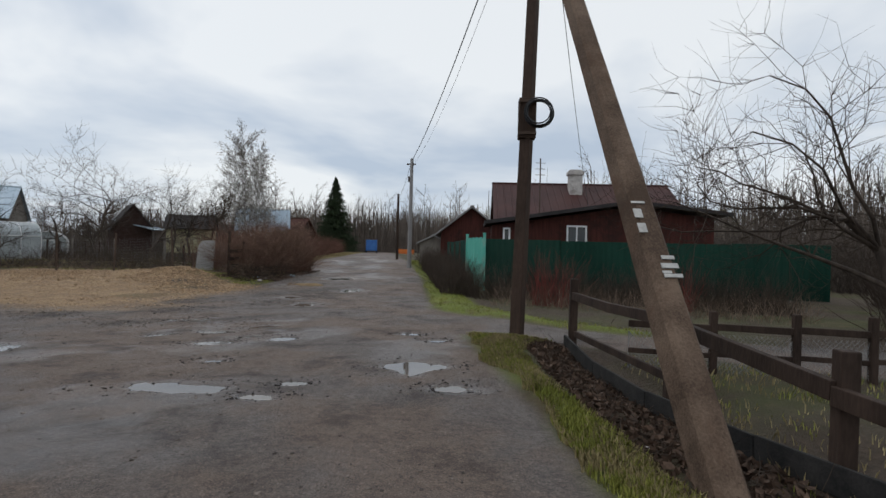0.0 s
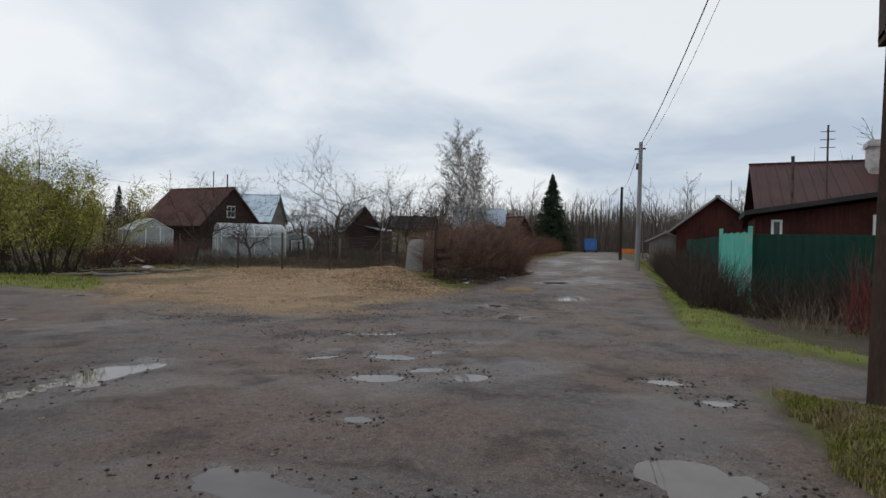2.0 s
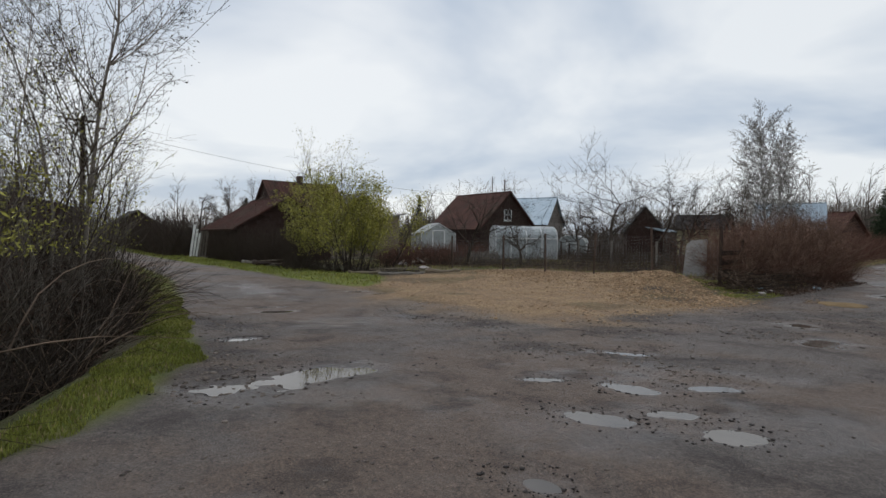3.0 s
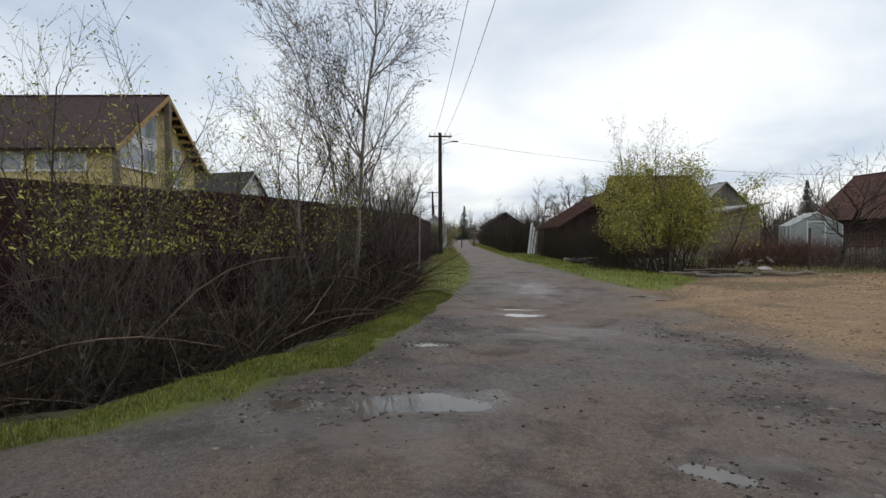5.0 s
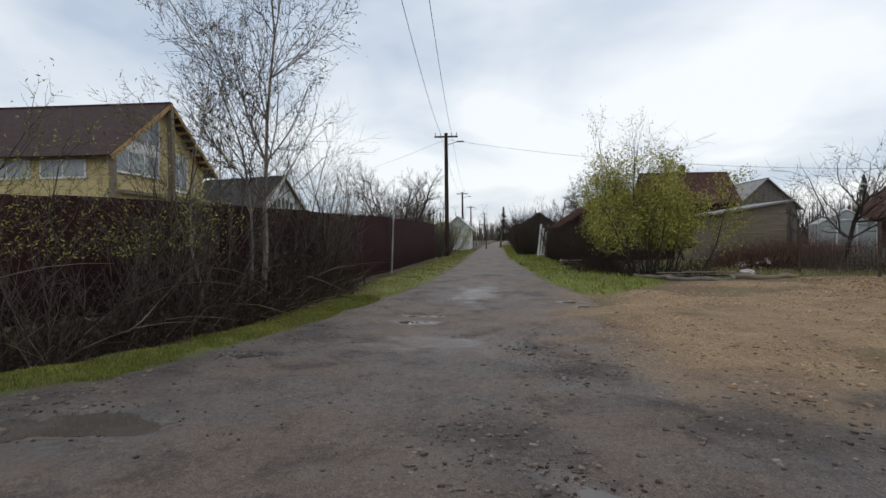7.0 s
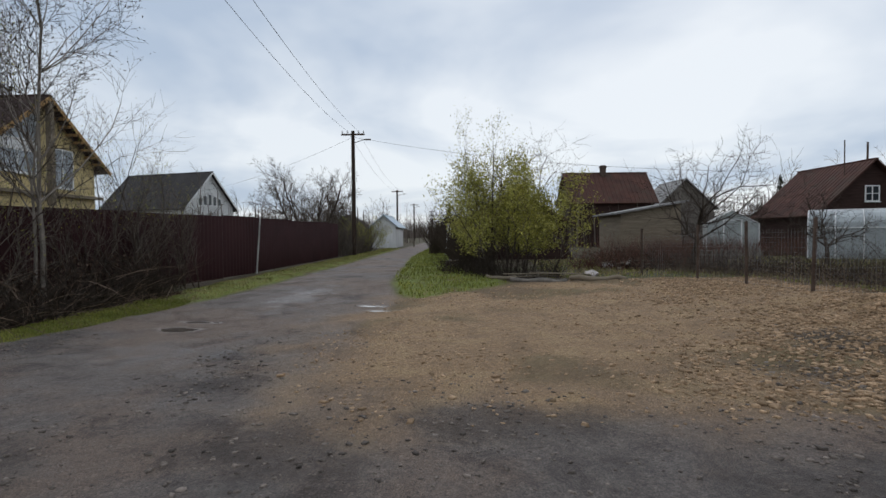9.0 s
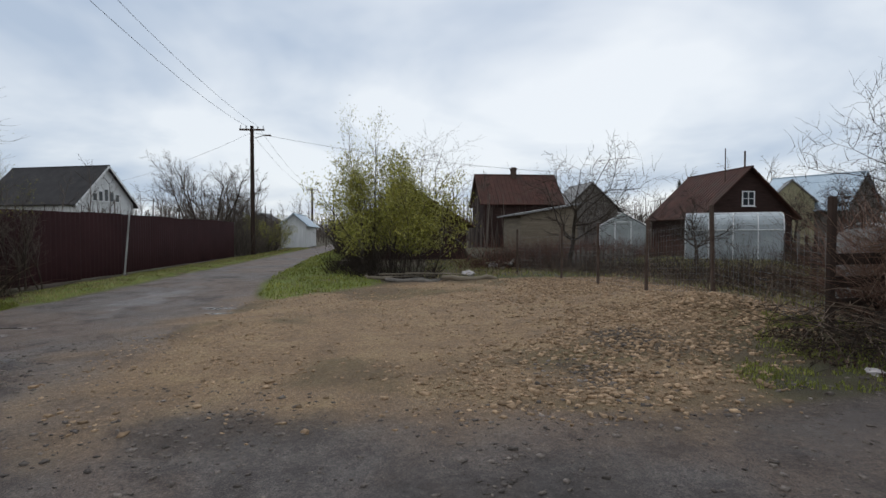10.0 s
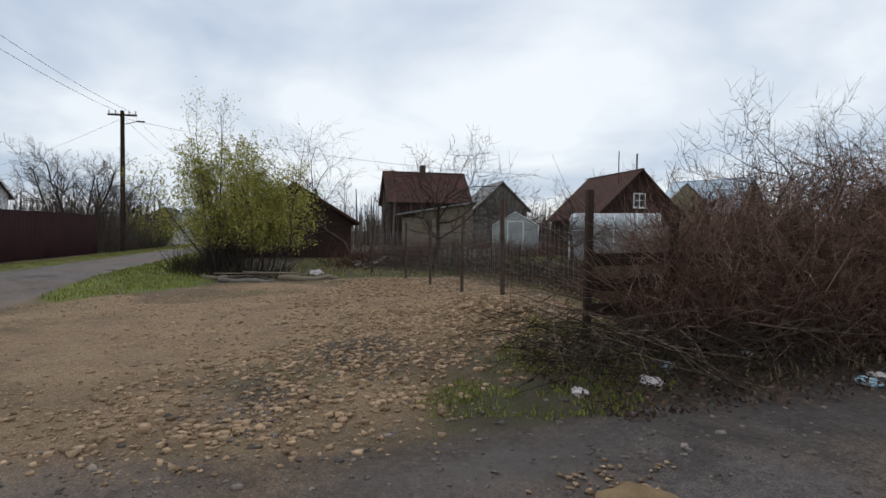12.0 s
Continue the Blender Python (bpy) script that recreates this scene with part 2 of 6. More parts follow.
def part(name, shape, mat_, parent=None, label="", smooth=False):
    """Links a bmesh, a mesh or a pair of arrays as one mesh object under a thing or a part."""
    if isinstance(shape, bmesh.types.BMesh):
        bmesh.ops.recalc_face_normals(shape, faces=shape.faces)
        me = bpy.data.meshes.new(name)
        shape.to_mesh(me)
        shape.free()
    elif isinstance(shape, tuple):
        me = mesh_of(name, *shape)
    else:
        me = shape
    if not me.materials:
        me.materials.append(mat_)
    if smooth:
        me.polygons.foreach_set("use_smooth", np.ones(len(me.polygons), dtype=bool))
    ob = new(name, me)
    if parent is not None:
        ob.parent = parent
    return tagged(ob, label)


def thing(name, label, category, place=(0, 0, 0), turn=0.0, group="", kind=""):
    ob = new(name)
    ob.matrix_world = pose(*place, 0, 0, turn)
    return tagged(ob, label, category, group, kind)


def box(bm, lo, hi, bevel=0.0, m=None):
    """A box between two corners, into bm."""
    vs = [bm.verts.new((x, y, z)) for x in (lo[0], hi[0]) for y in (lo[1], hi[1]) for z in (lo[2], hi[2])]
    fs = [bm.faces.new([vs[i] for i in f]) for f in ((0, 1, 3, 2), (4, 6, 7, 5), (0, 4, 5, 1), (2, 3, 7, 6), (0, 2, 6, 4), (1, 5, 7, 3))]
    if bevel:
        es = list({e for f in fs for e in f.edges})
        res = bmesh.ops.bevel(bm, geom=es, offset=bevel, segments=2, affect="EDGES", profile=0.6)
        vs = list({v for f in res["faces"] for v in f.verts} | {v for v in vs if v.is_valid})
    if m is not None:
        bmesh.ops.transform(bm, matrix=m, verts=vs)
    return bm


def boxed(lo, hi, bevel=0.0, m=None):
    return box(bmesh.new(), lo, hi, bevel, m)


def beam(bm, p, q, w, h, bevel=0.0, twist=0.0):
    """A beam of section w x h from p to q."""
    p, q = Vector(p), Vector(q)
    L = (q - p).length
    m = Matrix.Translation(p) @ (q - p).to_track_quat("Z", "Y").to_matrix().to_4x4() @ Matrix.Rotation(twist, 4, "Z")
    return box(bm, (-w / 2, -h / 2, 0), (w / 2, h / 2, L), bevel, m)


def tubes(P0, P1, R0, R1, k=3):
    """Tapered tubes with k sides for many segments at once."""
    P0, P1 = np.asarray(P0, float).reshape(-1, 3), np.asarray(P1, float).reshape(-1, 3)
    R0, R1 = np.asarray(R0, float).reshape(-1, 1, 1), np.asarray(R1, float).reshape(-1, 1, 1)
    n = len(P0)
    d = P1 - P0
    d /= np.linalg.norm(d, axis=1, keepdims=True) + 1e-9
    ref = np.where(np.abs(d[:, 2:3]) > 0.9, [[1.0, 0, 0]], [[0, 0, 1.0]])
    u = np.cross(d, ref)
    u /= np.linalg.norm(u, axis=1, keepdims=True) + 1e-9
    v = np.cross(d, u)
    a = np.arange(k) * 2 * np.pi / k
    ring = u[:, None] * np.cos(a)[None, :, None] + v[:, None] * np.sin(a)[None, :, None]
    V = np.concatenate([P0[:, None] + ring * R0, P1[:, None] + ring * R1], 1).reshape(-1, 3)
    i = np.arange(k if k > 3 else 2)
    f = np.stack([i, (i + 1) % k, (i + 1) % k + k, i + k], 1)
    F = (f[None] + (np.arange(n) * 2 * k)[:, None, None]).reshape(-1, 4)
    return V, F


def line_tube(points, r, k=5):
    P = np.array(points, float)
    n = len(P)
    R = np.ones(n) * r
    d = np.gradient(P, axis=0)
    d /= np.linalg.norm(d, axis=1, keepdims=True) + 1e-9
    ref = np.array([0, 0, 1.0]) if np.abs(d[:, 2]).max() < 0.9 else (np.array([0, 1.0, 0]) if np.abs(d[:, 1]).max() < 0.9 else np.array([0.6, 0.64, 0.48]))
    u = np.cross(d, ref)
    u /= np.linalg.norm(u, axis=1, keepdims=True) + 1e-9
    v = np.cross(d, u)
    a = np.arange(k) * 2 * np.pi / k
    V = (P[:, None] + (u[:, None] * np.cos(a)[None, :, None] + v[:, None] * np.sin(a)[None, :, None]) * R[:, None, None]).reshape(-1, 3)
    F = [(i * k + j, i * k + (j + 1) % k, (i + 1) * k + (j + 1) % k, (i + 1) * k + j) for i in range(n - 1) for j in range(k)]
    return V, F


def sag(p, q, drop, n=18):
    p, q = np.array(p, float), np.array(q, float)
    return [p + (q - p) * s - np.array([0, 0, drop * 4 * s * (1 - s)]) for s in np.linspace(0, 1, n + 1)]


def scatter_leaves(rng, places, size, squash=0.6):
    """Small four-cornered leaves at the given places, turned every way."""
    P = np.asarray(places, float)
    n = len(P)
    a = rng.normal(size=(n, 3))
    a /= np.linalg.norm(a, axis=1, keepdims=True)
    b = np.cross(a, rng.normal(size=(n, 3)))
    b /= np.linalg.norm(b, axis=1, keepdims=True)
    s = size * rng.uniform(0.6, 1.4, (n, 1))
    V = np.stack([P - a * s, P - b * s * squash * 0.5, P + a * s, P + b * s * squash * 0.5], 1).reshape(-1, 3)
    return V, np.arange(4 * n).reshape(-1, 4)


LATTICE = {}


def vnoise(x, y, scale, seed=0):
    """Smooth value noise, 0 to 1."""
    if seed not in LATTICE:
        LATTICE[seed] = np.random.RandomState(seed).rand(64, 64)
    g = LATTICE[seed]
    x, y = np.asarray(x, float) / scale, np.asarray(y, float) / scale
    i, j = np.floor(x).astype(int), np.floor(y).astype(int)
    u, v = x - i, y - j
    u, v = u * u * (3 - 2 * u), v * v * (3 - 2 * v)
    a, b, c, d = g[i % 64, j % 64], g[(i + 1) % 64, j % 64], g[i % 64, (j + 1) % 64], g[(i + 1) % 64, (j + 1) % 64]
    return (a * (1 - u) + b * u) * (1 - v) + (c * (1 - u) + d * u) * v


def fbm(x, y, scale, seed=0, octaves=4):
    return sum(vnoise(x, y, scale / 2**o, seed + o) * 0.5**o for o in range(octaves)) / sum(0.5**o for o in range(octaves))


def smooth(a, b, x):
    s = np.clip((x - a) / (b - a), 0, 1)
    return s * s * (3 - 2 * s)


def inside(poly, x, y):
    """Signed distance to a polygon, above 0 inside."""
    x, y = np.asarray(x, float), np.asarray(y, float)
    best, odd = np.full(x.shape, 1e9), np.zeros(x.shape, bool)
    for (ax, ay), (bx, by) in zip(poly, poly[1:] + poly[:1]):
        t = np.clip(((x - ax) * (bx - ax) + (y - ay) * (by - ay)) / ((bx - ax) ** 2 + (by - ay) ** 2), 0, 1)
        best = np.minimum(best, np.hypot(x - ax - t * (bx - ax), y - ay - t * (by - ay)))
        odd ^= ((ay > y) != (by > y)) & (x < (bx - ax) * (y - ay) / ((by - ay) if by != ay else 1e-9) + ax)
    return np.where(odd, best, -best)


# ---- the plan of the ground ----
ROAD = [(2.0, -60), (1.75, 2), (1.56, 4.0), (1.04, 7.2), (0.5, 10.1), (1.3, 9.5), (2.1, 9.3), (4.5, 8.0), (9, 6.0), (30, -2), (31, 1), (9.5, 8.3), (3.7, 10.4), (2.4, 11.1),
        (0.8, 12.7), (-0.3, 13.9), (-1.5, 23.4), (-5.0, 46.6), (-14.0, 98), (-14, 116), (-22, 116), (-19.5, 98), (-11.5, 47.8), (-6.7, 22), (-6.4, 18), (-8, 14),
        (-11, 12.6), (-14.4, 13.0), (-15.8, 12.8), (-19, 12.3), (-27, 12.0), (-35, 11.6), (-82, 11.9), (-300, 22), (-300, 19), (-82, 9.4), (-56, 9.2), (-26, 9.1), (-19.2, 8.85), (-15.4, 8.26),
        (-12.9, 7.75), (-9.95, 7.3), (-8.3, 7.0), (-7.25, 6.8), (-6.6, 6.35), (-5.85, 6.1), (-5.35, 5.72), (-4.95, 5.38), (-4.6, 4.85), (-4.2, 3), (-4.2, -60)]
LOT = [(-6.7, 13.3), (-6.4, 18.8), (-8.6, 20.4), (-9.8, 22.0), (-13.4, 22.6), (-17.3, 21.8), (-18.2, 16.6), (-15.8, 13.4), (-12.5, 12.3), (-9.0, 12.4)]
DITCH = [(-4.8, 3.8), (-5.6, 5.1), (-7.2, 5.85), (-9.2, 6.3), (-11.2, 6.65), (-15.3, 6.7), (-17, 6.6), (-16.5, 6.3), (-12, 4.9), (-8.6, 3.2), (-5.2, 1.2), (-4.7, 2)]
VERGE_L = [(-4.2, 3), (-4.6, 4.85), (-4.95, 5.38), (-5.35, 5.72), (-5.85, 6.1), (-6.6, 6.35), (-7.25, 6.8), (-8.3, 7.0), (-9.95, 7.3), (-12.9, 7.75), (-15.4, 8.26), (-19.2, 8.85), (-26, 9.1), (-56, 9.2), (-56, 7.5), (-22, 7.3), (-17, 6.9), (-14, 6.75),
           (-11.1, 6.75), (-9.0, 6.45), (-7.8, 6.05), (-7.0, 5.7), (-6.2, 5.38), (-5.3, 5.0), (-4.8, 3.9)]
VERGE_R = [(-15.0, 13.4), (-15.8, 12.8), (-19, 12.3), (-27, 12.0), (-35, 11.6), (-82, 11.9), (-82, 15), (-38, 13.9), (-24, 14.6), (-18.4, 15.9), (-16.3, 14.7), (-15.3, 14.0)]
STRIP = [(1.75, 2), (1.56, 4), (1.04, 7.2), (0.5, 10.1), (1.2, 9.65), (1.9, 9.35), (1.35, 8.6), (1.55, 7.2), (2.0, 4.0), (2.2, 2)]
FARSTRIP = [(3.7, 10.4), (2.4, 11.1), (0.8, 12.7), (-0.3, 13.9), (-1.5, 23.4), (-5, 46.6), (-3.8, 46.6), (-0.5, 23.4), (0.9, 14.5), (2.2, 12.2), (3.9, 11.0)]
GULLY = [(1.45, 8.9), (1.62, 7.2), (2.0, 4.6), (2.2, 2.5), (4.6, 2.5), (3.9, 5), (3.3, 7.3), (2.5, 8.9)]
# x, y, half sizes, turn in degrees
PUDDLES = [(-0.05, 7.43, 0.34, 0.27, 15), (0.51, 6.45, 0.22, 0.18, 10), (-2.35, 6.15, 0.42, 0.19, 5), (-1.15, 6.48, 0.15, 0.09, 10), (-1.31, 5.92, 0.18, 0.12, 10), (-2.25, 9.33, 0.20, 0.15, 55),
           (-2.57, 7.53, 0.17, 0.13, 20), (-4.8, 11.43, 0.30, 0.12, 40), (-0.35, 10.05, 0.20, 0.15, 20), (0.13, 9.48, 0.16, 0.14, 20), (-3.6, 9.93, 0.22, 0.18, 45), (-3.17, 8.85, 0.30, 0.16, 28),
           (-4.33, 9.52, 0.18, 0.09, 55), (-2.82, 9.47, 0.19, 0.13, 55), (-3.15, 10.55, 0.21, 0.15, 58), (-5.8, 7.45, 0.74, 0.28, 92), (-8.62, 7.69, 0.24, 0.13, 75), (-11.8, 9.3, 0.36, 0.17, 88),
           (-12.55, 9.48, 0.26, 0.09, 83), (-14.0, 12.55, 0.32, 0.10, 75), (-13.3, 12.75, 0.26, 0.09, 75), (-3.5, 14.4, 0.26, 0.36, 10), (-4.4, 15.9, 0.30, 0.30, 10), (-3.2, 18.4, 0.30, 0.5, 0),
           (-4.6, 22.5, 0.45, 0.6, 5)]
# damp patches without standing water
DAMP = [(-3.1, 8.6, 1.1, 0.7, 20), (-2.4, 9.6, 1.3, 0.6, 40), (-2.6, 5.6, 1.3, 0.9, 0), (-2.5, 4.3, 1.0, 0.5, 10), (-5.75, 6.9, 0.9, 0.45, 75), (-5.9, 19.4, 0.35, 0.9, 8), (-4.0, 10.6, 1.6, 0.8, 30), (-0.1, 8.6, 0.7, 1.8, -12), (-5.2, 7.2, 1.2, 0.6, 60), 
        (-3.6, 24, 1.2, 2.4, 8), (-6.2, 27, 0.9, 3, 8), (-5.2, 32, 1.0, 3.5, 8), (-8.0, 37, 0.9, 4, 8), (-7.0, 45, 1.4, 5, 8), (-10.0, 55, 1.4, 7, 8), (-9.6, 10.2, 1.2, 0.7, 70), (-16, 10.4, 2.5, 0.6, 0)]

# dark patches of churned mud and broken asphalt
MUD = [(-6.2, 19.3, 0.55, 1.7, 5), (-6.3, 21.9, 0.6, 1.8, 0), (-9.0, 18.75, 0.6, 0.4, 20), (-7.6, 17.9, 0.5, 0.35, 0), (-6.0, 12.9, 0.75, 0.5, 60), (-4.3, 11.3, 0.8, 0.5, 40), (-6.6, 14.6, 0.7, 0.4, 80), (-5.2, 16.6, 1.0, 0.45, 70),
       (-4.2, 14.4, 0.7, 0.4, 30), (-3.8, 16.3, 0.6, 0.9, 10), (-4.4, 18.4, 0.7, 1.0, 0), (-5.9, 10.8, 0.6, 0.35, 70), (-7.6, 7.15, 1.1, 0.35, 15), (-6.2, 6.75, 0.8, 0.4, 30), (-10.2, 7.9, 1.0, 0.4, 10), (-7.9, 11.7, 0.6, 0.4, 70), (-9.2, 11.3, 0.7, 0.35, 40)]


def puddle_field(x, y, rows=None):
    """1 in the middle of a puddle, 0 on its outline and below 0 outside."""
    best = np.full(np.shape(x), -9.0)
    wob = 1.9 * (fbm(x, y, 0.30, 40) - 0.5) + 0.7 * (fbm(x, y, 0.9, 44) - 0.5)
    for px, py, a, b, deg in rows or PUDDLES:
        c, s = math.cos(radians(deg)), math.sin(radians(deg))
        u, v = (x - px) * c + (y - py) * s, -(x - px) * s + (y - py) * c
        best = np.maximum(best, 1 - np.hypot(u / a, v / b) + wob)
    return best


def puddle_level(row):
    """The height of the water in one puddle."""
    return float(ground_z(np.array([row[0]]), np.array([row[1]]), False)[0]) - 0.016


def ground_z(x, y, fine=True):
    x, y = np.asarray(x, float), np.asarray(y, float)
    z = -0.16 * np.exp(-(((x + 13) / 5.5) ** 2) - ((y - 9.0) / 4.0) ** 2)
    z = z - 0.10 * np.exp(-((x + 7) ** 2 + (y - 11) ** 2) / 45)
    lot = inside(LOT, x, y)
    z = z + 0.17 * smooth(16.0, 20.5, y) * smooth(-7.0, -9.5, x) * smooth(-26, -16, x)
    z = z + 0.16 * smooth(17.0, 26.0, y) * (1 - smooth(45, 70, y)) * smooth(-8, -3, -np.abs(x + 5))
    z = z + 0.12 * smooth(24, 40, y)
    z = z + np.where(np.abs(x + 12) < 9, smooth(-0.2, 1.2, lot) * (fbm(x, y, 0.9, 15) - 0.5) * 0.13 * smooth(14.5, 18.5, y), 0)
    heap = np.exp(-(((x + 10.2) / 1.1) ** 2 + ((y - 20.75) / 0.6) ** 2))
    z = z + 0.22 * heap + 0.10 * np.exp(-(((x + 12.5) / 2.0) ** 2 + ((y - 20.6) / 1.0) ** 2))
    dist = inside(DITCH, x, y)
    z = z - 0.75 * smooth(0.0, 0.9, dist) - 0.08 * smooth(0.0, 0.75, inside(GULLY, x, y))
    z = z + 0.09 * smooth(0.0, 0.35, inside(STRIP, x, y)) + 0.05 * smooth(0.0, 0.4, inside(VERGE_L, x, y)) + 0.06 * smooth(0, 0.4, inside(FARSTRIP, x, y))
    if fine:
        near = (np.abs(x + 8) < 22) & (np.abs(y - 14) < 22)
        rd = smooth(-0.2, 0.2, inside(ROAD, x, y))
        z = z + np.where(near, (fbm(x, y, 1.6, 3) - 0.5) * 0.055 + (fbm(x, y, 0.35, 9) - 0.5) * 0.022, 0)
        z = z + np.where(near, (1 - rd) * (fbm(x, y, 0.7, 5) - 0.5) * 0.10, 0)
        for row in PUDDLES:
            p = puddle_field(x, y, [row])
            m = smooth(-1.0, -0.1, p)
            z = z * (1 - m) + m * (puddle_level(row) + 0.014 - 0.035 * smooth(-0.35, 0.45, p))
    return z




def axis_steps(lo, a, b, hi, fine, grow):
    mid = list(np.arange(a, b, fine))
    out, s, v = [], fine, b
    while v < hi:
        out.append(v)
        s *= grow
        v += s
    out.append(hi)
    pre, s, v = [], fine, a
    while v > lo:
        s *= grow
        v -= s
        pre.append(max(v, lo))
    return np.array(pre[::-1] + mid + out)


GX, GY = axis_steps(-1600, -13.5, 2.5, 1600, 0.095, 1.055), axis_steps(-1600, 3.0, 21.5, 1600, 0.095, 1.055)
XX, YY = np.meshgrid(GX, GY, indexing="ij")
ZZ = ground_z(XX, YY)
WATER_AT = [puddle_level(row) for row in PUDDLES]


def ground_z(x, y, fine=True):
    """The height of the ground sheet, read from its grid."""
    x, y = np.asarray(x, float), np.asarray(y, float)
    i, j = np.clip(np.searchsorted(GX, x) - 1, 0, len(GX) - 2), np.clip(np.searchsorted(GY, y) - 1, 0, len(GY) - 2)
    u, v = (x - GX[i]) / (GX[i + 1] - GX[i]), (y - GY[j]) / (GY[j + 1] - GY[j])
    return (ZZ[i, j] * (1 - u) + ZZ[i + 1, j] * u) * (1 - v) + (ZZ[i, j + 1] * (1 - u) + ZZ[i + 1, j + 1] * u) * v


def gz(x, y):
    return float(ground_z(x, y))


nx, ny = XX.shape
ids = np.arange(nx * ny).reshape(nx, ny)
GF = np.stack([ids[:-1, :-1], ids[1:, :-1], ids[1:, 1:], ids[:-1, 1:]], -1).reshape(-1, 4)
ground_mesh = mesh_of("ground", np.stack([XX, YY, ZZ], -1).reshape(-1, 3), GF)
EDGE = (fbm(XX, YY, 0.9, 21) - 0.5) * 0.7
road_m = smooth(-0.12, 0.12, inside(ROAD, XX, YY) + EDGE * 0.35)
lot_m = smooth(-1.2, 1.0, inside(LOT, XX, YY) + EDGE * 2.6) * (0.45 + 0.55 * smooth(0.36, 0.56, fbm(XX, YY, 1.7, 91) + 0.16 * smooth(0.5, 3.0, inside(LOT, XX, YY))))
grass_m = np.maximum.reduce([smooth(-0.2, 0.2, inside(p, XX, YY) - 0.06 + EDGE * 0.25) for p in (VERGE_L, VERGE_R, STRIP, FARSTRIP)])
wet_m = np.maximum(smooth(-0.9, 0.0, puddle_field(XX, YY)), 0.75 * smooth(-0.2, 0.7, puddle_field(XX, YY, DAMP)))
mud_m = 0.62 * smooth(-0.6, 0.7, puddle_field(XX, YY, MUD))
zone = ground_mesh.color_attributes.new("zone", "FLOAT_COLOR", "POINT")
zone.data.foreach_set("color", np.stack([road_m, lot_m, grass_m, wet_m], -1).astype(np.float32).ravel())
muds = ground_mesh.attributes.new("mud", "FLOAT", "POINT")
muds.data.foreach_set("value", mud_m.astype(np.float32).ravel())
ground_mesh.polygons.foreach_set("use_smooth", np.ones(len(GF), dtype=bool))

GROUND = bpy.data.materials.new("mixed_ground")
GROUND.use_nodes = True
nt = GROUND.node_tree
gs = nt.nodes["Principled BSDF"]
gs.inputs["Specular IOR Level"].default_value = 0.42
at_ = nt.nodes.new("ShaderNodeVertexColor")
at_.layer_name = "zone"
sp = nt.nodes.new("ShaderNodeSeparateColor")
nt.links.new(at_.outputs["Color"], sp.inputs[0])
n_big, n_mid, n_fine, n_grit = noise_tex(nt, 0.35, 5), noise_tex(nt, 1.3, 7, 0.68, 0.4), noise_tex(nt, 17, 7, 0.78), noise_tex(nt, 70, 4, 0.8)
peb = nt.nodes.new("ShaderNodeTexVoronoi")
peb.inputs["Scale"].default_value = 38.0
nt.links.new(nt.nodes.new("ShaderNodeTexCoord").outputs["Object"], peb.inputs["Vector"])
soil = ramp_of(nt, n_fine.outputs["Fac"], [(0.3, (0.030, 0.020, 0.013)), (0.7, (0.105, 0.075, 0.050))]).outputs[0]
turf = ramp_of(nt, n_mid.outputs["Fac"], [(0.35, (0.12, 0.092, 0.036)), (0.5, (0.13, 0.165, 0.024)), (0.68, (0.21, 0.20, 0.05))]).outputs[0]
fturf = ramp_of(nt, n_mid.outputs["Fac"], [(0.35, (0.060, 0.045, 0.022)), (0.5, (0.058, 0.064, 0.018)), (0.68, (0.13, 0.10, 0.05))]).outputs[0]
field = mix(nt, ramp_of(nt, n_big.outputs["Fac"], [(0.42, (0, 0, 0)), (0.62, (1, 1, 1))]).outputs[0], soil, fturf)
roadc = ramp_of(nt, n_fine.outputs["Fac"], [(0.30, (0.064, 0.053, 0.048)), (0.5, (0.122, 0.102, 0.092)), (0.72, (0.19, 0.162, 0.146))]).outputs[0]
brownc = ramp_of(nt, n_fine.outputs["Fac"], [(0.30, (0.084, 0.060, 0.047)), (0.72, (0.205, 0.152, 0.120))]).outputs[0]
roadc = mix(nt, ramp_of(nt, n_big.outputs["Fac"], [(0.44, (0, 0, 0)), (0.54, (1, 1, 1))]).outputs[0], roadc, brownc)
darkp = ramp_of(nt, n_mid.outputs["Fac"], [(0.52, (0, 0, 0)), (0.64, (1, 1, 1))]).outputs[0]
roadc = mix(nt, maths(nt, "MULTIPLY", darkp, 0.55), roadc, (0.036, 0.029, 0.028))
speck = ramp_of(nt, peb.outputs["Distance"], [(0.10, (1, 1, 1)), (0.22, (0, 0, 0))]).outputs[0]
speckm = maths(nt, "MULTIPLY", speck, maths(nt, "GREATER_THAN", n_grit.outputs["Fac"], 0.53))
roadc = mix(nt, maths(nt, "MULTIPLY", speckm, 0.5), roadc, (0.22, 0.19, 0.165))
lotc = ramp_of(nt, n_fine.outputs["Fac"], [(0.25, (0.14, 0.09, 0.048)), (0.5, (0.27, 0.178, 0.10)), (0.8, (0.42, 0.295, 0.185))]).outputs[0]
lotc = mix(nt, ramp_of(nt, n_mid.outputs["Fac"], [(0.36, (1, 1, 1)), (0.50, (0, 0, 0))]).outputs[0], lotc, ramp_of(nt, n_fine.outputs["Fac"], [(0.25, (0.21, 0.138, 0.070)), (0.75, (0.42, 0.30, 0.17))]).outputs[0])
lotc = mix(nt, maths(nt, "MULTIPLY", speckm, 0.7), lotc, (0.32, 0.25, 0.175))
lotc = mix(nt, maths(nt, "MULTIPLY", darkp, 0.3), lotc, (0.065, 0.046, 0.034))
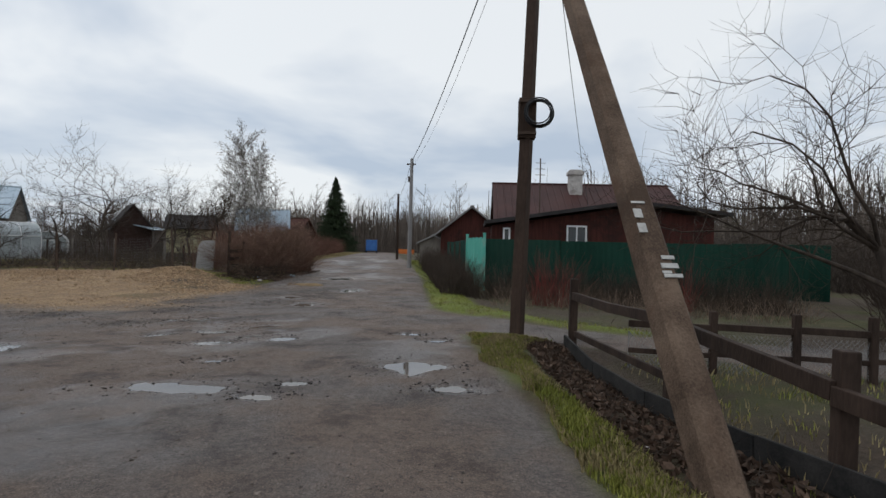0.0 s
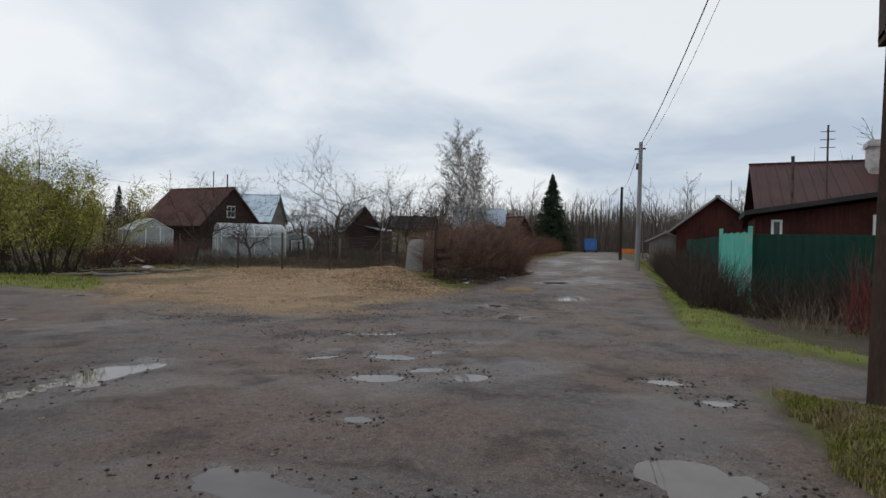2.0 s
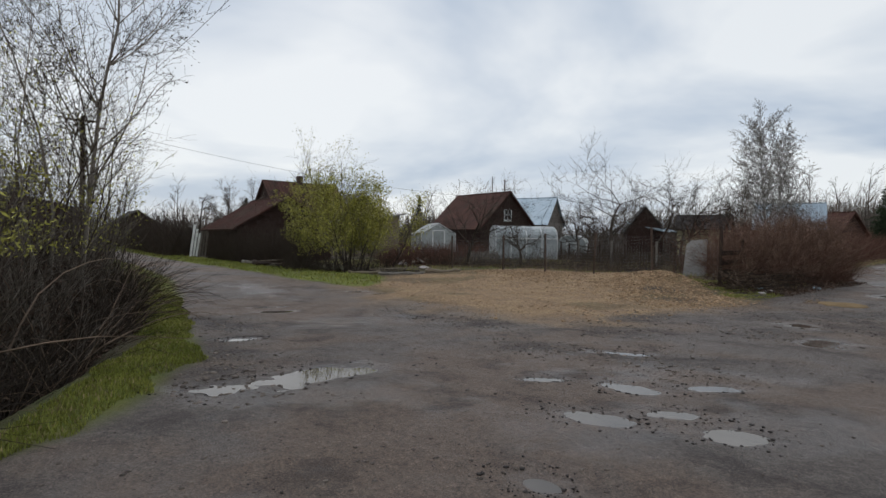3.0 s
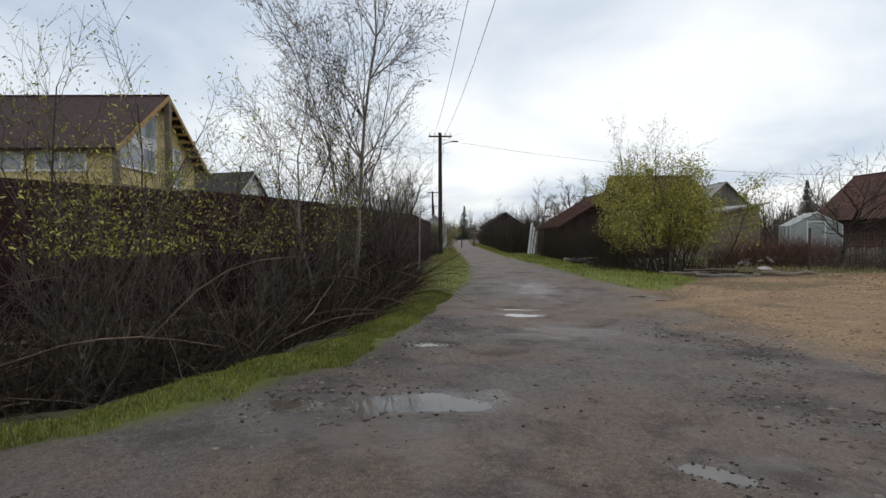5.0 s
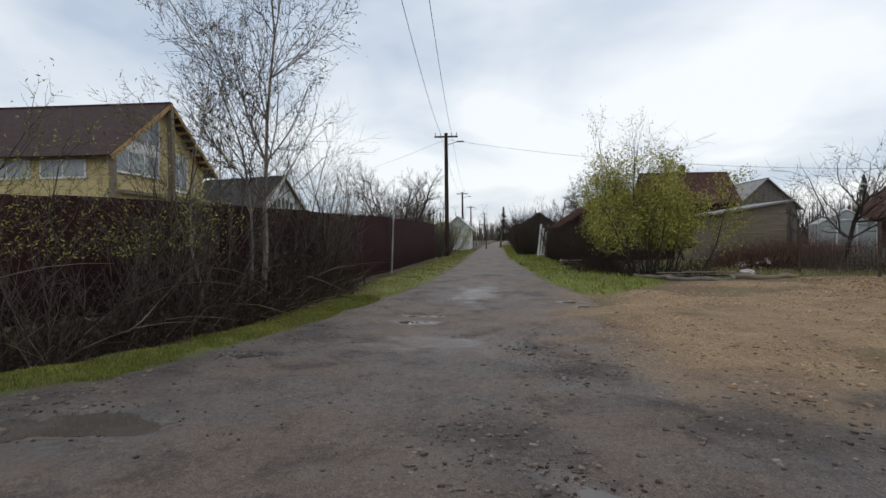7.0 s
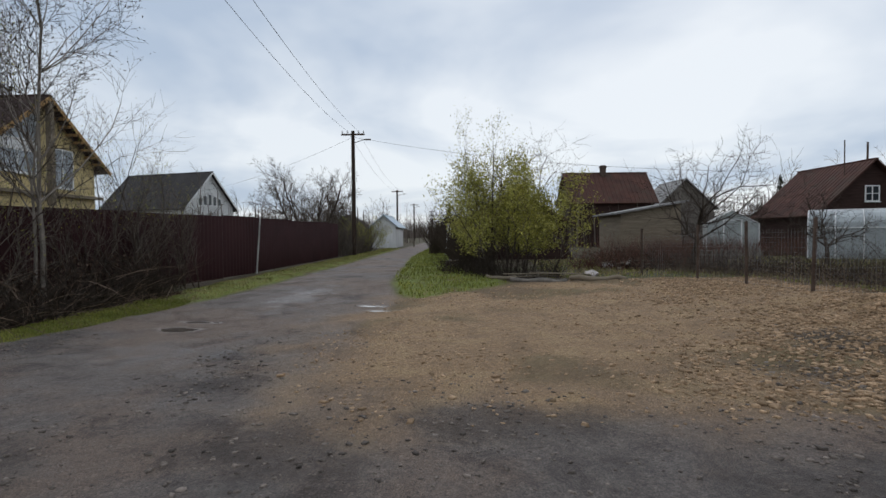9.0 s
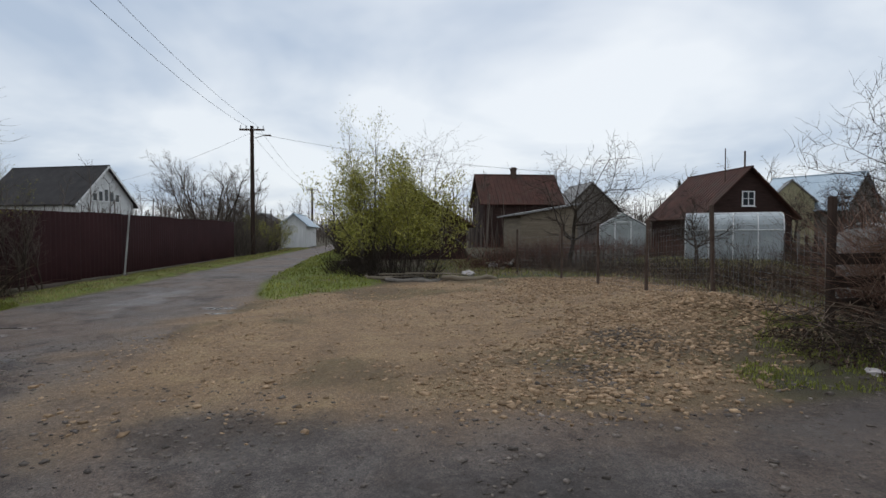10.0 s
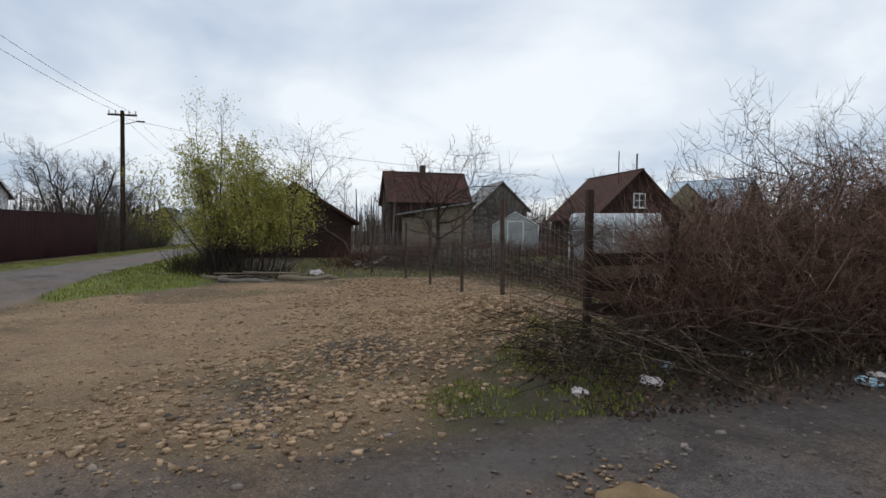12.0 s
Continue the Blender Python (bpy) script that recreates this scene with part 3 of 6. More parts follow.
gritm = ramp_of(nt, n_grit.outputs["Fac"], [(0.3, (0.36, 0.35, 0.34)), (0.5, (1.0, 1.0, 1.0)), (0.70, (2.1, 2.0, 1.9))]).outputs[0]
roadc = mix(nt, 1.0, roadc, gritm, "MULTIPLY")
lotc = mix(nt, 1.0, lotc, gritm, "MULTIPLY")
col = mix(nt, sp.outputs["Red"], field, roadc)
col = mix(nt, sp.outputs["Green"], col, lotc)
mud_at = nt.nodes.new("ShaderNodeAttribute")
mud_at.attribute_name = "mud"
mudc = ramp_of(nt, n_fine.outputs["Fac"], [(0.3, (0.018, 0.014, 0.013)), (0.55, (0.045, 0.036, 0.033)), (0.75, (0.13, 0.105, 0.09))]).outputs[0]
col = mix(nt, mud_at.outputs["Fac"], col, mudc)
col = mix(nt, sp.outputs["Blue"], col, turf)
wetf = maths(nt, "MULTIPLY", at_.outputs["Alpha"], ramp_of(nt, n_mid.outputs["Fac"], [(0.3, (0.3, 0.3, 0.3)), (0.6, (1, 1, 1))]).outputs[0])
col = mix(nt, maths(nt, "MULTIPLY", wetf, 0.55), col, mix(nt, 1.0, col, (0.45, 0.45, 0.48), "MULTIPLY"))
nt.links.new(col, gs.inputs["Base Color"])
damp = ramp_of(nt, n_mid.outputs["Fac"], [(0.30, (0.55, 0.55, 0.55)), (0.65, (0.88, 0.88, 0.88))]).outputs[0]
damp = mix(nt, sp.outputs["Red"], (0.95, 0.95, 0.95), damp)
damp = mix(nt, sp.outputs["Green"], damp, (0.9, 0.9, 0.9))
rghr = mix(nt, wetf, damp, (0.16, 0.16, 0.16))
nt.links.new(rghr, gs.inputs["Roughness"])
hgt = maths(nt, "ADD", maths(nt, "ADD", n_fine.outputs["Fac"], maths(nt, "MULTIPLY", n_grit.outputs["Fac"], 0.5)), maths(nt, "MULTIPLY", speckm, 0.35))
hgt = maths(nt, "MULTIPLY", hgt, maths(nt, "SUBTRACT", 1.0, maths(nt, "MULTIPLY", wetf, 0.85)))
nt.links.new(bump_of(nt, hgt, 0.9, 0.035), gs.inputs["Normal"])
ground_mesh.materials.append(GROUND)
ground = new("ground", ground_mesh)
tagged(ground, "muddy potholed village road, gravel lot and garden soil", "ground", kind="structure")

# ---- puddles ----
for (px, py, a, b, deg), level in zip(PUDDLES, WATER_AT):
    c, s = math.cos(radians(deg)), math.sin(radians(deg))
    ring = []
    for i in range(40):
        th = 2 * math.pi * i / 40
        k = 1.45 + 0.10 * math.sin(3 * th + px) + 0.07 * math.sin(7 * th + py)
        u, v = a * k * math.cos(th), b * k * math.sin(th)
        ring.append((u * c - v * s, u * s + v * c, 0))
    V = [(0, 0, 0)] + ring
    F = [(0, 1 + i, 1 + (i + 1) % 40) for i in range(40)]
    ob = part("puddle", (V, F), WATER)
    ob.location = (px, py, level)
    tagged(ob, "shallow muddy rain puddle in a road pothole", "puddle", "puddles on the road")


# ---- trees and shrubs ----
def unit(v):
    return v / (np.linalg.norm(v) + 1e-9)


def grow(out, tips, rng, p, d, L, r, level, k):
    """Grows one branch and its children; out holds segments by level."""
    g, wob, up = rng.gauss, k["wob"], k["up"][level]
    steps, taper = k["steps"][level], k["taper"][level]
    px, py, pz = p
    dx, dy, dz = d
    for i in range(steps):
        dx, dy, dz = dx + g(0, wob), dy + g(0, wob), dz + g(0, wob) + up
        m = 1.0 / math.sqrt(dx * dx + dy * dy + dz * dz + 1e-9)
        dx, dy, dz = dx * m, dy * m, dz * m
        s = L / steps
        qx, qy, qz = px + dx * s, py + dy * s, pz + dz * s
        r1 = r * taper
        out[level].append((px, py, pz, qx, qy, qz, r, r1))
        done = (i + 1) / steps
        if level + 1 < len(k["steps"]):
            if done >= k["clear"][level]:
                for _ in range(k["kids"][level]):
                    rx, ry, rz = g(0, 1), g(0, 1), g(0, 1)
                    ax, ay, az = dy * rz - dz * ry, dz * rx - dx * rz, dx * ry - dy * rx
                    m = 1.0 / math.sqrt(ax * ax + ay * ay + az * az + 1e-9)
                    th = radians(rng.uniform(*k["angle"][level]))
                    c, sn = math.cos(th), math.sin(th) * m
                    cl = L * k["ratio"][level] * rng.uniform(0.65, 1.15) * (1.15 - k["cone"] * done)
                    grow(out, tips, rng, (qx, qy, qz), (dx * c + ax * sn, dy * c + ay * sn, dz * c + az * sn), cl, max(r1 * k["thin"], k["least"]), level + 1, k)
        else:
            tips.append((qx, qy, qz))
        px, py, pz, r = qx, qy, qz, r1


BASE = dict(steps=(7, 4, 3, 2), wob=0.13, up=(0.06, 0.05, 0.02, 0.0), taper=(0.84, 0.8, 0.78, 0.7), clear=(0.28, 0.25, 0.3), kids=(3, 2, 2),
            angle=((30, 65), (25, 60), (20, 60)), ratio=(0.45, 0.5, 0.55), cone=0.5, thin=0.55, least=0.004)
APPLE = dict(BASE, steps=(4, 5, 4, 3), wob=0.24, up=(0.05, 0.05, 0.06, 0.05), clear=(0.5, 0.2, 0.2), kids=(3, 2, 2), angle=((35, 75), (30, 70), (30, 70)), ratio=(0.75, 0.5, 0.5), cone=0.2)
BIRCH = dict(BASE, steps=(10, 5, 3, 3), wob=0.07, up=(0.08, 0.10, -0.02, -0.16), clear=(0.2, 0.2, 0.3), kids=(4, 3, 2), angle=((28, 55), (20, 55), (20, 60)), ratio=(0.40, 0.45, 0.6), cone=0.6, least=0.010)
ALDER = dict(BASE, steps=(10, 5, 4, 2), wob=0.09, up=(0.05, 0.10, 0.08, 0.02), clear=(0.3, 0.2, 0.2), kids=(3, 2, 2), angle=((30, 55), (25, 50), (25, 60)), ratio=(0.30, 0.45, 0.5), cone=0.45, least=0.0042)
STEM = dict(BASE, steps=(7, 4, 2), wob=0.10, up=(0.05, 0.05, 0.03), taper=(0.84, 0.8, 0.7), clear=(0.15, 0.2), kids=(2, 2), angle=((20, 50), (20, 60)), ratio=(0.36, 0.45), cone=0.4, least=0.003)


def segs(rows):
    a = np.array(rows, float).reshape(-1, 8)
    return a[:, 0:3], a[:, 3:6], a[:, 6], a[:, 7]


def tree_arrays(seed, height, radius, k, lean=(0, 0), trunks=1, spread=0.3):
    rng = random.Random(seed)
    out, tips = [[] for _ in k["steps"]], []
    for n in range(trunks):
        base = np.array([rng.uniform(-spread, spread), rng.uniform(-spread, spread), -0.08]) if trunks > 1 else np.array([0, 0, -0.1])
        d = unit(np.array([lean[0] + (base[0] * 0.5 + rng.gauss(0, 0.12) if trunks > 1 else 0), lean[1] + (base[1] * 0.5 + rng.gauss(0, 0.12) if trunks > 1 else 0), 1.0]))
        hh = height * (rng.uniform(0.6, 1.0) if trunks > 1 and n else 1.0)
        grow(out, tips, rng, base, d, hh, radius, 0, k)
    return out, np.array(tips)


def tree(name, label, category, place, height, radius, k, seed, bark=BARK, twig=TWIG, lean=(0, 0), trunks=1, spread=0.3, leaf=None, leaf_size=0.04, leaf_count=0, group="", turn=0, leaf_from=0.0):
    """A tree or shrub: trunk with its limbs, and a crown of fine twigs, with leaves if any."""
    out, tips = tree_arrays(seed, height, radius, k, lean, trunks, spread)
    root = thing(name, label, category, place, turn, group)
    part("trunk" if trunks == 1 else "stem", tubes(*segs(out[0] + (out[1] if len(out) > 3 else [])), 5), bark, root, smooth=True)
    if trunks > 1:
        tagged(root.children[0], kind="stuff")
    fine = [s for lv in out[(2 if len(out) > 3 else 1):] for s in lv]
    part("crown", tubes(*segs(fine), 3), twig, root)
    if leaf:
        rng = np.random.RandomState(seed + 1)
        at0 = tips[rng.randint(0, len(tips), leaf_count)] + rng.normal(size=(leaf_count, 3)) * 0.09
        at0[:, 2] = np.maximum(at0[:, 2], 0.25)
        at0 = at0[at0[:, 2] > leaf_from]
        part("foliage", scatter_leaves(rng, at0, leaf_size), leaf, root)
    return root


def arcs(rng, starts, heads, length, droop, r, steps=4, jitter=0.14):
    """Thin stems that set out along heads and droop."""
    P, D = np.array(starts, float), np.array(heads, float)
    n = len(P)
    L = np.asarray(length, float).reshape(-1, 1) * np.ones((n, 1))
    rr = np.asarray(r, float) * np.ones(n)
    A, B, R0, R1 = [], [], [], []
    for i in range(steps):
        D = D + rng.normal(size=(n, 3)) * jitter - np.array([0, 0, droop])
        D /= np.linalg.norm(D, axis=1, keepdims=True)
        Q = P + D * L / steps
        A.append(P), B.append(Q), R0.append(rr * (1 - 0.8 * i / steps)), R1.append(rr * (1 - 0.8 * (i + 1) / steps))
        P = Q
    return tubes(np.concatenate(A), np.concatenate(B), np.concatenate(R0), np.concatenate(R1), 3)


def along(rng, poly, n, wide):
    """n places along a polyline, spread sideways, with heights of the ground."""
    P = np.array(poly, float)
    d = np.diff(P, axis=0)
    L = np.hypot(*d.T)
    i = rng.choice(len(L), n, p=L / L.sum())
    q = P[i] + d[i] * rng.rand(n, 1)
    nrm = np.stack([-d[i, 1], d[i, 0]], 1) / L[i, None]
    q = q + nrm * rng.uniform(-wide, wide, (n, 1))
    return np.column_stack([q, ground_z(q[:, 0], q[:, 1])])


def hedge(name, label, poly, n, height, wide, mat_, r=0.006, droop=0.05, seed=1, stem=0.35, kind="stuff", category="hedge", low=0.0):
    rng = np.random.RandomState(seed)
    P = along(rng, poly, n, wide)
    P[:, 2] += rng.rand(n) * low
    H = np.column_stack([rng.normal(size=n) * stem, rng.normal(size=n) * stem, np.ones(n)])
    ob = part(name, arcs(rng, P, H, height * rng.uniform(0.45, 1.1, n), droop, r * rng.uniform(0.6, 1.5, n), 4), mat_)
    return tagged(ob, label, category, kind=kind)


def blades(rng, P, height, wide=0.006, lean=0.5):
    """Grass blades of two triangles at the given places."""
    n = len(P)
    h = height * rng.uniform(0.4, 1.2, (n, 1))
    a = rng.rand(n) * 2 * np.pi
    side = np.column_stack([np.cos(a), np.sin(a), np.zeros(n)]) * wide
    out = np.column_stack([-np.sin(a), np.cos(a), np.zeros(n)]) * h * rng.uniform(0, lean, (n, 1))
    mid = P + out * 0.35 + np.array([0, 0, 1]) * h * 0.6
    tip = P + out + np.array([0, 0, 1]) * h * 0.9
    V = np.stack([P - side, P + side, mid + side * 0.7, tip, mid - side * 0.7], 1).reshape(-1, 3)
    F = np.arange(5 * n).reshape(-1, 5)
    return V, F


def grass(name, label, poly, n, height, mat_, seed, wide=0.006, margin=0.0, clump=0.5):
    rng = np.random.RandomState(seed)
    P = np.array(poly)
    lo, hi = P.min(0), P.max(0)
    q = lo + rng.rand(n * 6, 2) * (hi - lo)
    keep = (inside(poly, q[:, 0], q[:, 1]) + (fbm(q[:, 0], q[:, 1], 0.8, 77) - 0.5) * 0.5 > margin) & (fbm(q[:, 0], q[:, 1], 0.5, seed) > clump - 0.12 * rng.rand(len(q)))
    q = q[keep][:n]
    ob = part(name, blades(rng, np.column_stack([q, ground_z(q[:, 0], q[:, 1]) - 0.01]), height, wide), mat_)
    return tagged(ob, label, "grass", kind="stuff")


# ---- buildings ----
def gable_shell(w, d, eave, ridge, rx=0.0):
    """A solid body, ridge along y: w across, from y = 0 back to d; rx moves the ridge sideways."""
    bm = bmesh.new()
    prof = [(-w / 2, 0), (w / 2, 0), (w / 2, eave), (rx, ridge), (-w / 2, eave)]
    a = [bm.verts.new((x, 0, z)) for x, z in prof]
    b = [bm.verts.new((x, d, z)) for x, z in prof]
    bm.faces.new(a), bm.faces.new(b[::-1])
    for i in range(5):
        j = (i + 1) % 5
        bm.faces.new((a[i], b[i], b[j], a[j]))
    return bm


def roof_slab(x0, z0, x1, z1, y0, y1, thick=0.09, ribs=0.0):
    """One roof slope from eave (x0, z0) to ridge (x1, z1), with raised ribs every so many metres."""
    bm = bmesh.new()
    n = Vector((-(z1 - z0), 0, x1 - x0)).normalized() * thick
    if n.z < 0:
        n = -n

    def slab(ya, yb, lift):
        p = [Vector((x0, ya, z0)), Vector((x1, ya, z1)), Vector((x1, yb, z1)), Vector((x0, yb, z0))]
        vs = [bm.verts.new(v) for v in p] + [bm.verts.new(v + n * lift) for v in p]
        for f in ((0, 1, 2, 3), (7, 6, 5, 4), (0, 4, 5, 1), (1, 5, 6, 2), (2, 6, 7, 3), (3, 7, 4, 0)):
            bm.faces.new([vs[i] for i in f])

    if not ribs:
        slab(y0, y1, 1.0)
        return bm
    prof, y = [(y0, 0.0), (y0, 1.0)], y0 + ribs / 2
    while y + 0.08 < y1:
        prof += [(y, 1.0), (y + 0.02, 1.0 + 0.03 / thick), (y + 0.06, 1.0 + 0.03 / thick), (y + 0.08, 1.0)]
        y += ribs
    prof += [(y1, 1.0), (y1, 0.0)]
    a = [bm.verts.new(Vector((x0, yy, z0)) + n * f) for yy, f in prof]
    b = [bm.verts.new(Vector((x1, yy, z1)) + n * f) for yy, f in prof]
    for i in range(len(prof)):
        j = (i + 1) % len(prof)
        bm.faces.new((a[i], a[j], b[j], b[i]))
    bm.faces.new(a), bm.faces.new(b[::-1])
    return bm


def window(parent, x0, z0, x1, z1, y, mullions=1, frame_mat=WHITE_PAINT, bars=0, glass=GLASS):
    """A window in the wall plane y, that looks towards -y: frame, sill and panes."""
    fr = 0.07
    bm = bmesh.new()
    box(bm, (x0, y - 0.06, z0), (x0 + fr, y + 0.05, z1))
    box(bm, (x1 - fr, y - 0.06, z0), (x1, y + 0.05, z1))
    box(bm, (x0 + fr, y - 0.06, z1 - fr), (x1 - fr, y + 0.05, z1))
    box(bm, (x0 + fr, y - 0.06, z0), (x1 - fr, y + 0.05, z0 + fr))
    for i in range(mullions):
        xm = x0 + (x1 - x0) * (i + 1) / (mullions + 1)
        box(bm, (xm - 0.03, y - 0.055, z0 + fr), (xm + 0.03, y + 0.05, z1 - fr))
    for i in range(bars):
        zm = z0 + (z1 - z0) * (i + 1) / (bars + 1)
        box(bm, (x0 + fr, y - 0.05, zm - 0.02), (x1 - fr, y + 0.05, zm + 0.02))
    w = part("window", bm, frame_mat, parent, "white painted window frame")
    part("sill", boxed((x0 - 0.04, y - 0.12, z0 - 0.05), (x1 + 0.04, y - 0.003, z0 - 0.004)), frame_mat, w)
    for i in range(mullions + 1):
        a = x0 + (x1 - x0) * i / (mullions + 1) + 0.03
        part("pane", boxed((a + 0.02, y - 0.03, z0 + fr), (a + (x1 - x0) / (mullions + 1) - 0.05, y - 0.02, z1 - fr)), glass, w)
    return w


def house(name, label, place, turn, w, d, eave, ridge, wall, roof, over=0.35, ribs=0.0, category="house", trim=None, base=None):
    """A gabled building: the gable end stands at the place and looks towards local -y."""
    root = thing(name, label, category, place, turn)
    part("wall", gable_shell(w, d, eave, ridge), wall, root)
    sl = (ridge - eave) / (w / 2)
    e = w / 2 + over
    for s in (-1, 1):
        part("roof_slope", roof_slab(s * e, eave - over * sl + 0.02, 0.0, ridge + 0.02, -over, d + over, 0.09, ribs), roof, root)
    part("ridge_cap", boxed((-0.12, -over - 0.02, ridge + 0.06), (0.12, d + over + 0.02, ridge + 0.15), 0.02), roof, root)
    if trim:
        for s in (-1, 1):
            bm = bmesh.new()
            beam(bm, (s * e, -over - 0.03, eave - over * sl - 0.02), (0, -over - 0.03, ridge - 0.02), 0.04, 0.20)
            part("bargeboard", bm, trim, root)
    if base:
        part("foundation", boxed((-w / 2 - 0.05, -0.05, -0.3), (w / 2 + 0.05, d + 0.05, 0.35)), base, root)
    return root


def chimney(root, x, y, z0, z1, s=0.55, mat_=BRICK_W):
    bm = boxed((x - s / 2, y - s / 2, z0), (x + s / 2, y + s / 2, z1 - 0.25))
    box(bm, (x - s / 2 - 0.06, y - s / 2 - 0.06, z1 - 0.25), (x + s / 2 + 0.06, y + s / 2 + 0.06, z1 - 0.08))
    box(bm, (x - s / 2 + 0.02, y - s / 2 + 0.02, z1 - 0.08), (x + s / 2 - 0.02, y + s / 2 - 0.02, z1))
    return part("chimney", bm, mat_, root, "whitewashed brick chimney" if mat_ is BRICK_W else "")


# red house with a low front wing
red = thing("red_house", "dark red wooden house with metal roof and white windows", "house", (0, 0, 0.1))
m_red = house("main", "", (0, 0, 0), 0, 8, 8, 2.4, 4.55, RED_WALL, ROOF_RED, 0.35, 0.35)
for ch in list(m_red.children):
    ch.parent = red
    ch.matrix_basis = pose(1.75, 29.5, 0, 0, 0, -90) @ ch.matrix_basis
bpy.data.objects.remove(m_red)
bm = bmesh.new()
prof = [(1.3, 0), (10.2, 0), (10.2, 2.75), (6.85, 3.15), (2.7, 2.5), (1.3, 2.3)]
va, vb = [bm.verts.new((x, 24.0, z)) for x, z in prof], [bm.verts.new((x, 27.6, z)) for x, z in prof]
bm.faces.new(va), bm.faces.new(vb[::-1])
for i in range(6):
    bm.faces.new((va[i], vb[i], vb[(i + 1) % 6], va[(i + 1) % 6]))
part("wing_wall", bm, RED_WALL, red)
for (xa, za), (xb, zb) in (((1.0, 2.32), (2.7, 2.58)), ((2.7, 2.58), (6.85, 3.24)), ((6.85, 3.24), (10.7, 2.82))):
    bm = roof_slab(xa, za, xb, zb, 23.4, 27.4, 0.14)
    part("wing_roof", bm, ROOF_DARK, red, "dark sheet roof of the low wing")
window(red, 4.33, 1.60, 5.15, 2.35, 23.99, 1)
window(red, 6.97, 1.58, 7.50, 2.38, 23.99, 0)
window(red, 1.75, 1.6, 2.05, 2.2, 23.99, 0)
chimney(red, 5.4, 28.6, 3.9, 5.25, 0.62)
part("vent_pipe", line_tube([(2.4, 25.0, 2.4), (2.4, 25.0, 4.3)], 0.05, 8), STEEL, red)
bm = bmesh.new()
beam(bm, (3.3, 24.8, 2.5), (3.3, 24.8, 5.2), 0.05, 0.05)
for zz in (4.5, 4.75, 5.0):
    beam(bm, (3.1, 24.8, zz), (3.5, 24.8, zz), 0.02, 0.02)
part("antenna", bm, STEEL, red)

shed = house("red_shed", "small dark red shed with a grey sloping roof", (0.35, 35.5, 0.2), 0, 3.8, 6, 2.2, 3.7, RED_WALL, ROOF_GREY, 0.35, category="shed")
house("lean_to", "low plank lean-to with a pale roof", (-2.2, 38, 0.2), 0, 1.8, 3, 1.5, 1.95, WOOD_GREY, ROOF_GREY, 0.2, category="shed")

# dark gabled house with a white attic window
gab = house("gable_house", "dark brown wooden house with a rusty red roof", (-37.5, 40.0, 0.0), 90, 6.4, 7, 2.6, 5.65, BROWN_WALL, ROOF_RUST, 0.4, 0.4)
window(gab, -0.45, 3.15, 0.45, 4.15, -0.01, 1, bars=1)
part("flue_pipe", line_tube([(0.15, 0.6, 5.4), (0.15, 0.6, 6.9)], 0.06, 8), STEEL, gab)
part("aerial_mast", line_tube([(-1.0, 1.0, 4.6), (-1.0, 1.0, 7.1)], 0.04, 6), STEEL, gab)

# brown house with a steep roof, broad side to the lot
brn = house("brown_house", "brown house with a steep rust-coloured roof", (-58.5, 25.3, 0.0), 0, 6.5, 7.6, 4.3, 7.15, BROWN_WALL, ROOF_RUST, 0.35, 0.4)
chimney(brn, 0.3, 3.6, 6.6, 7.95, 0.5, STEEL)
# yellow timber house beyond the brown fence
yel = house("timber_house", "new yellow timber house with a brown shingle roof and glazed gable", (-30.6, -6.9, 0.0), 180, 8.6, 12, 5.5, 8.5, WOOD_YELLOW, ROOF_SHINGLE, 0.6, trim=WOOD_ORANGE)
part("gable_lining", boxed((-3.6, -0.06, 5.72), (-0.2, -0.02, 6.15)), WHITE_PAINT, yel, "white boards in the gable")
for x0, z0, x1, z1 in ((-4.1, 4.55, -0.35, 5.7), (0.7, 4.0, 2.4, 6.1)):
    window(yel, x0, z0, x1, z1, -0.02, 2 if x1 - x0 > 2 else 1, glass=GLASS_PALE)
bm = bmesh.new()
tri = [(-0.3, 6.2), (-2.9, 6.2), (-0.3, 7.9)]
va, vb = [bm.verts.new((x, -0.05, z)) for x, z in tri], [bm.verts.new((x, -0.01, z)) for x, z in tri]
bm.faces.new(va), bm.faces.new(vb[::-1])
for i in range(3):
    bm.faces.new((va[i], vb[i], vb[(i + 1) % 3], va[(i + 1) % 3]))
wt = part("gable_window", bm, GLASS_PALE, yel, "glazed gable triangle")
for p, q in zip(tri, tri[1:] + tri[:1]):
    bm = bmesh.new()
    beam(bm, (p[0], -0.06, p[1]), (q[0], -0.06, q[1]), 0.06, 0.06)
    part("frame_bar", bm, WHITE_PAINT, wt)
part("balcony_ledge", boxed((-4.4, -0.35, 3.55), (4.6, -0.01, 3.7)), WOOD_PALE, yel)
for s in np.linspace(0.12, 0.92, 8):
    for sx in (-1, 1):
        part("purlin_end", boxed((sx * 4.3 * s - 0.07, -0.58, 8.38 - 3.0 * s - 0.12), (sx * 4.3 * s + 0.07, -0.01, 8.38 - 3.0 * s + 0.02)), WOOD_ORANGE, yel)
bm = bmesh.new()
beam(bm, (0.0, -0.55, 3.0), (0.0, -0.55, 8.3), 0.28, 0.28, 0.02)
part("ridge_post", bm, WOOD_PALE, yel)
bm = bmesh.new()
beam(bm, (-4.5, -0.4, 3.0), (-4.5, -0.4, 5.3), 0.24, 0.24, 0.02)
part("corner_post", bm, WOOD_PALE, yel)
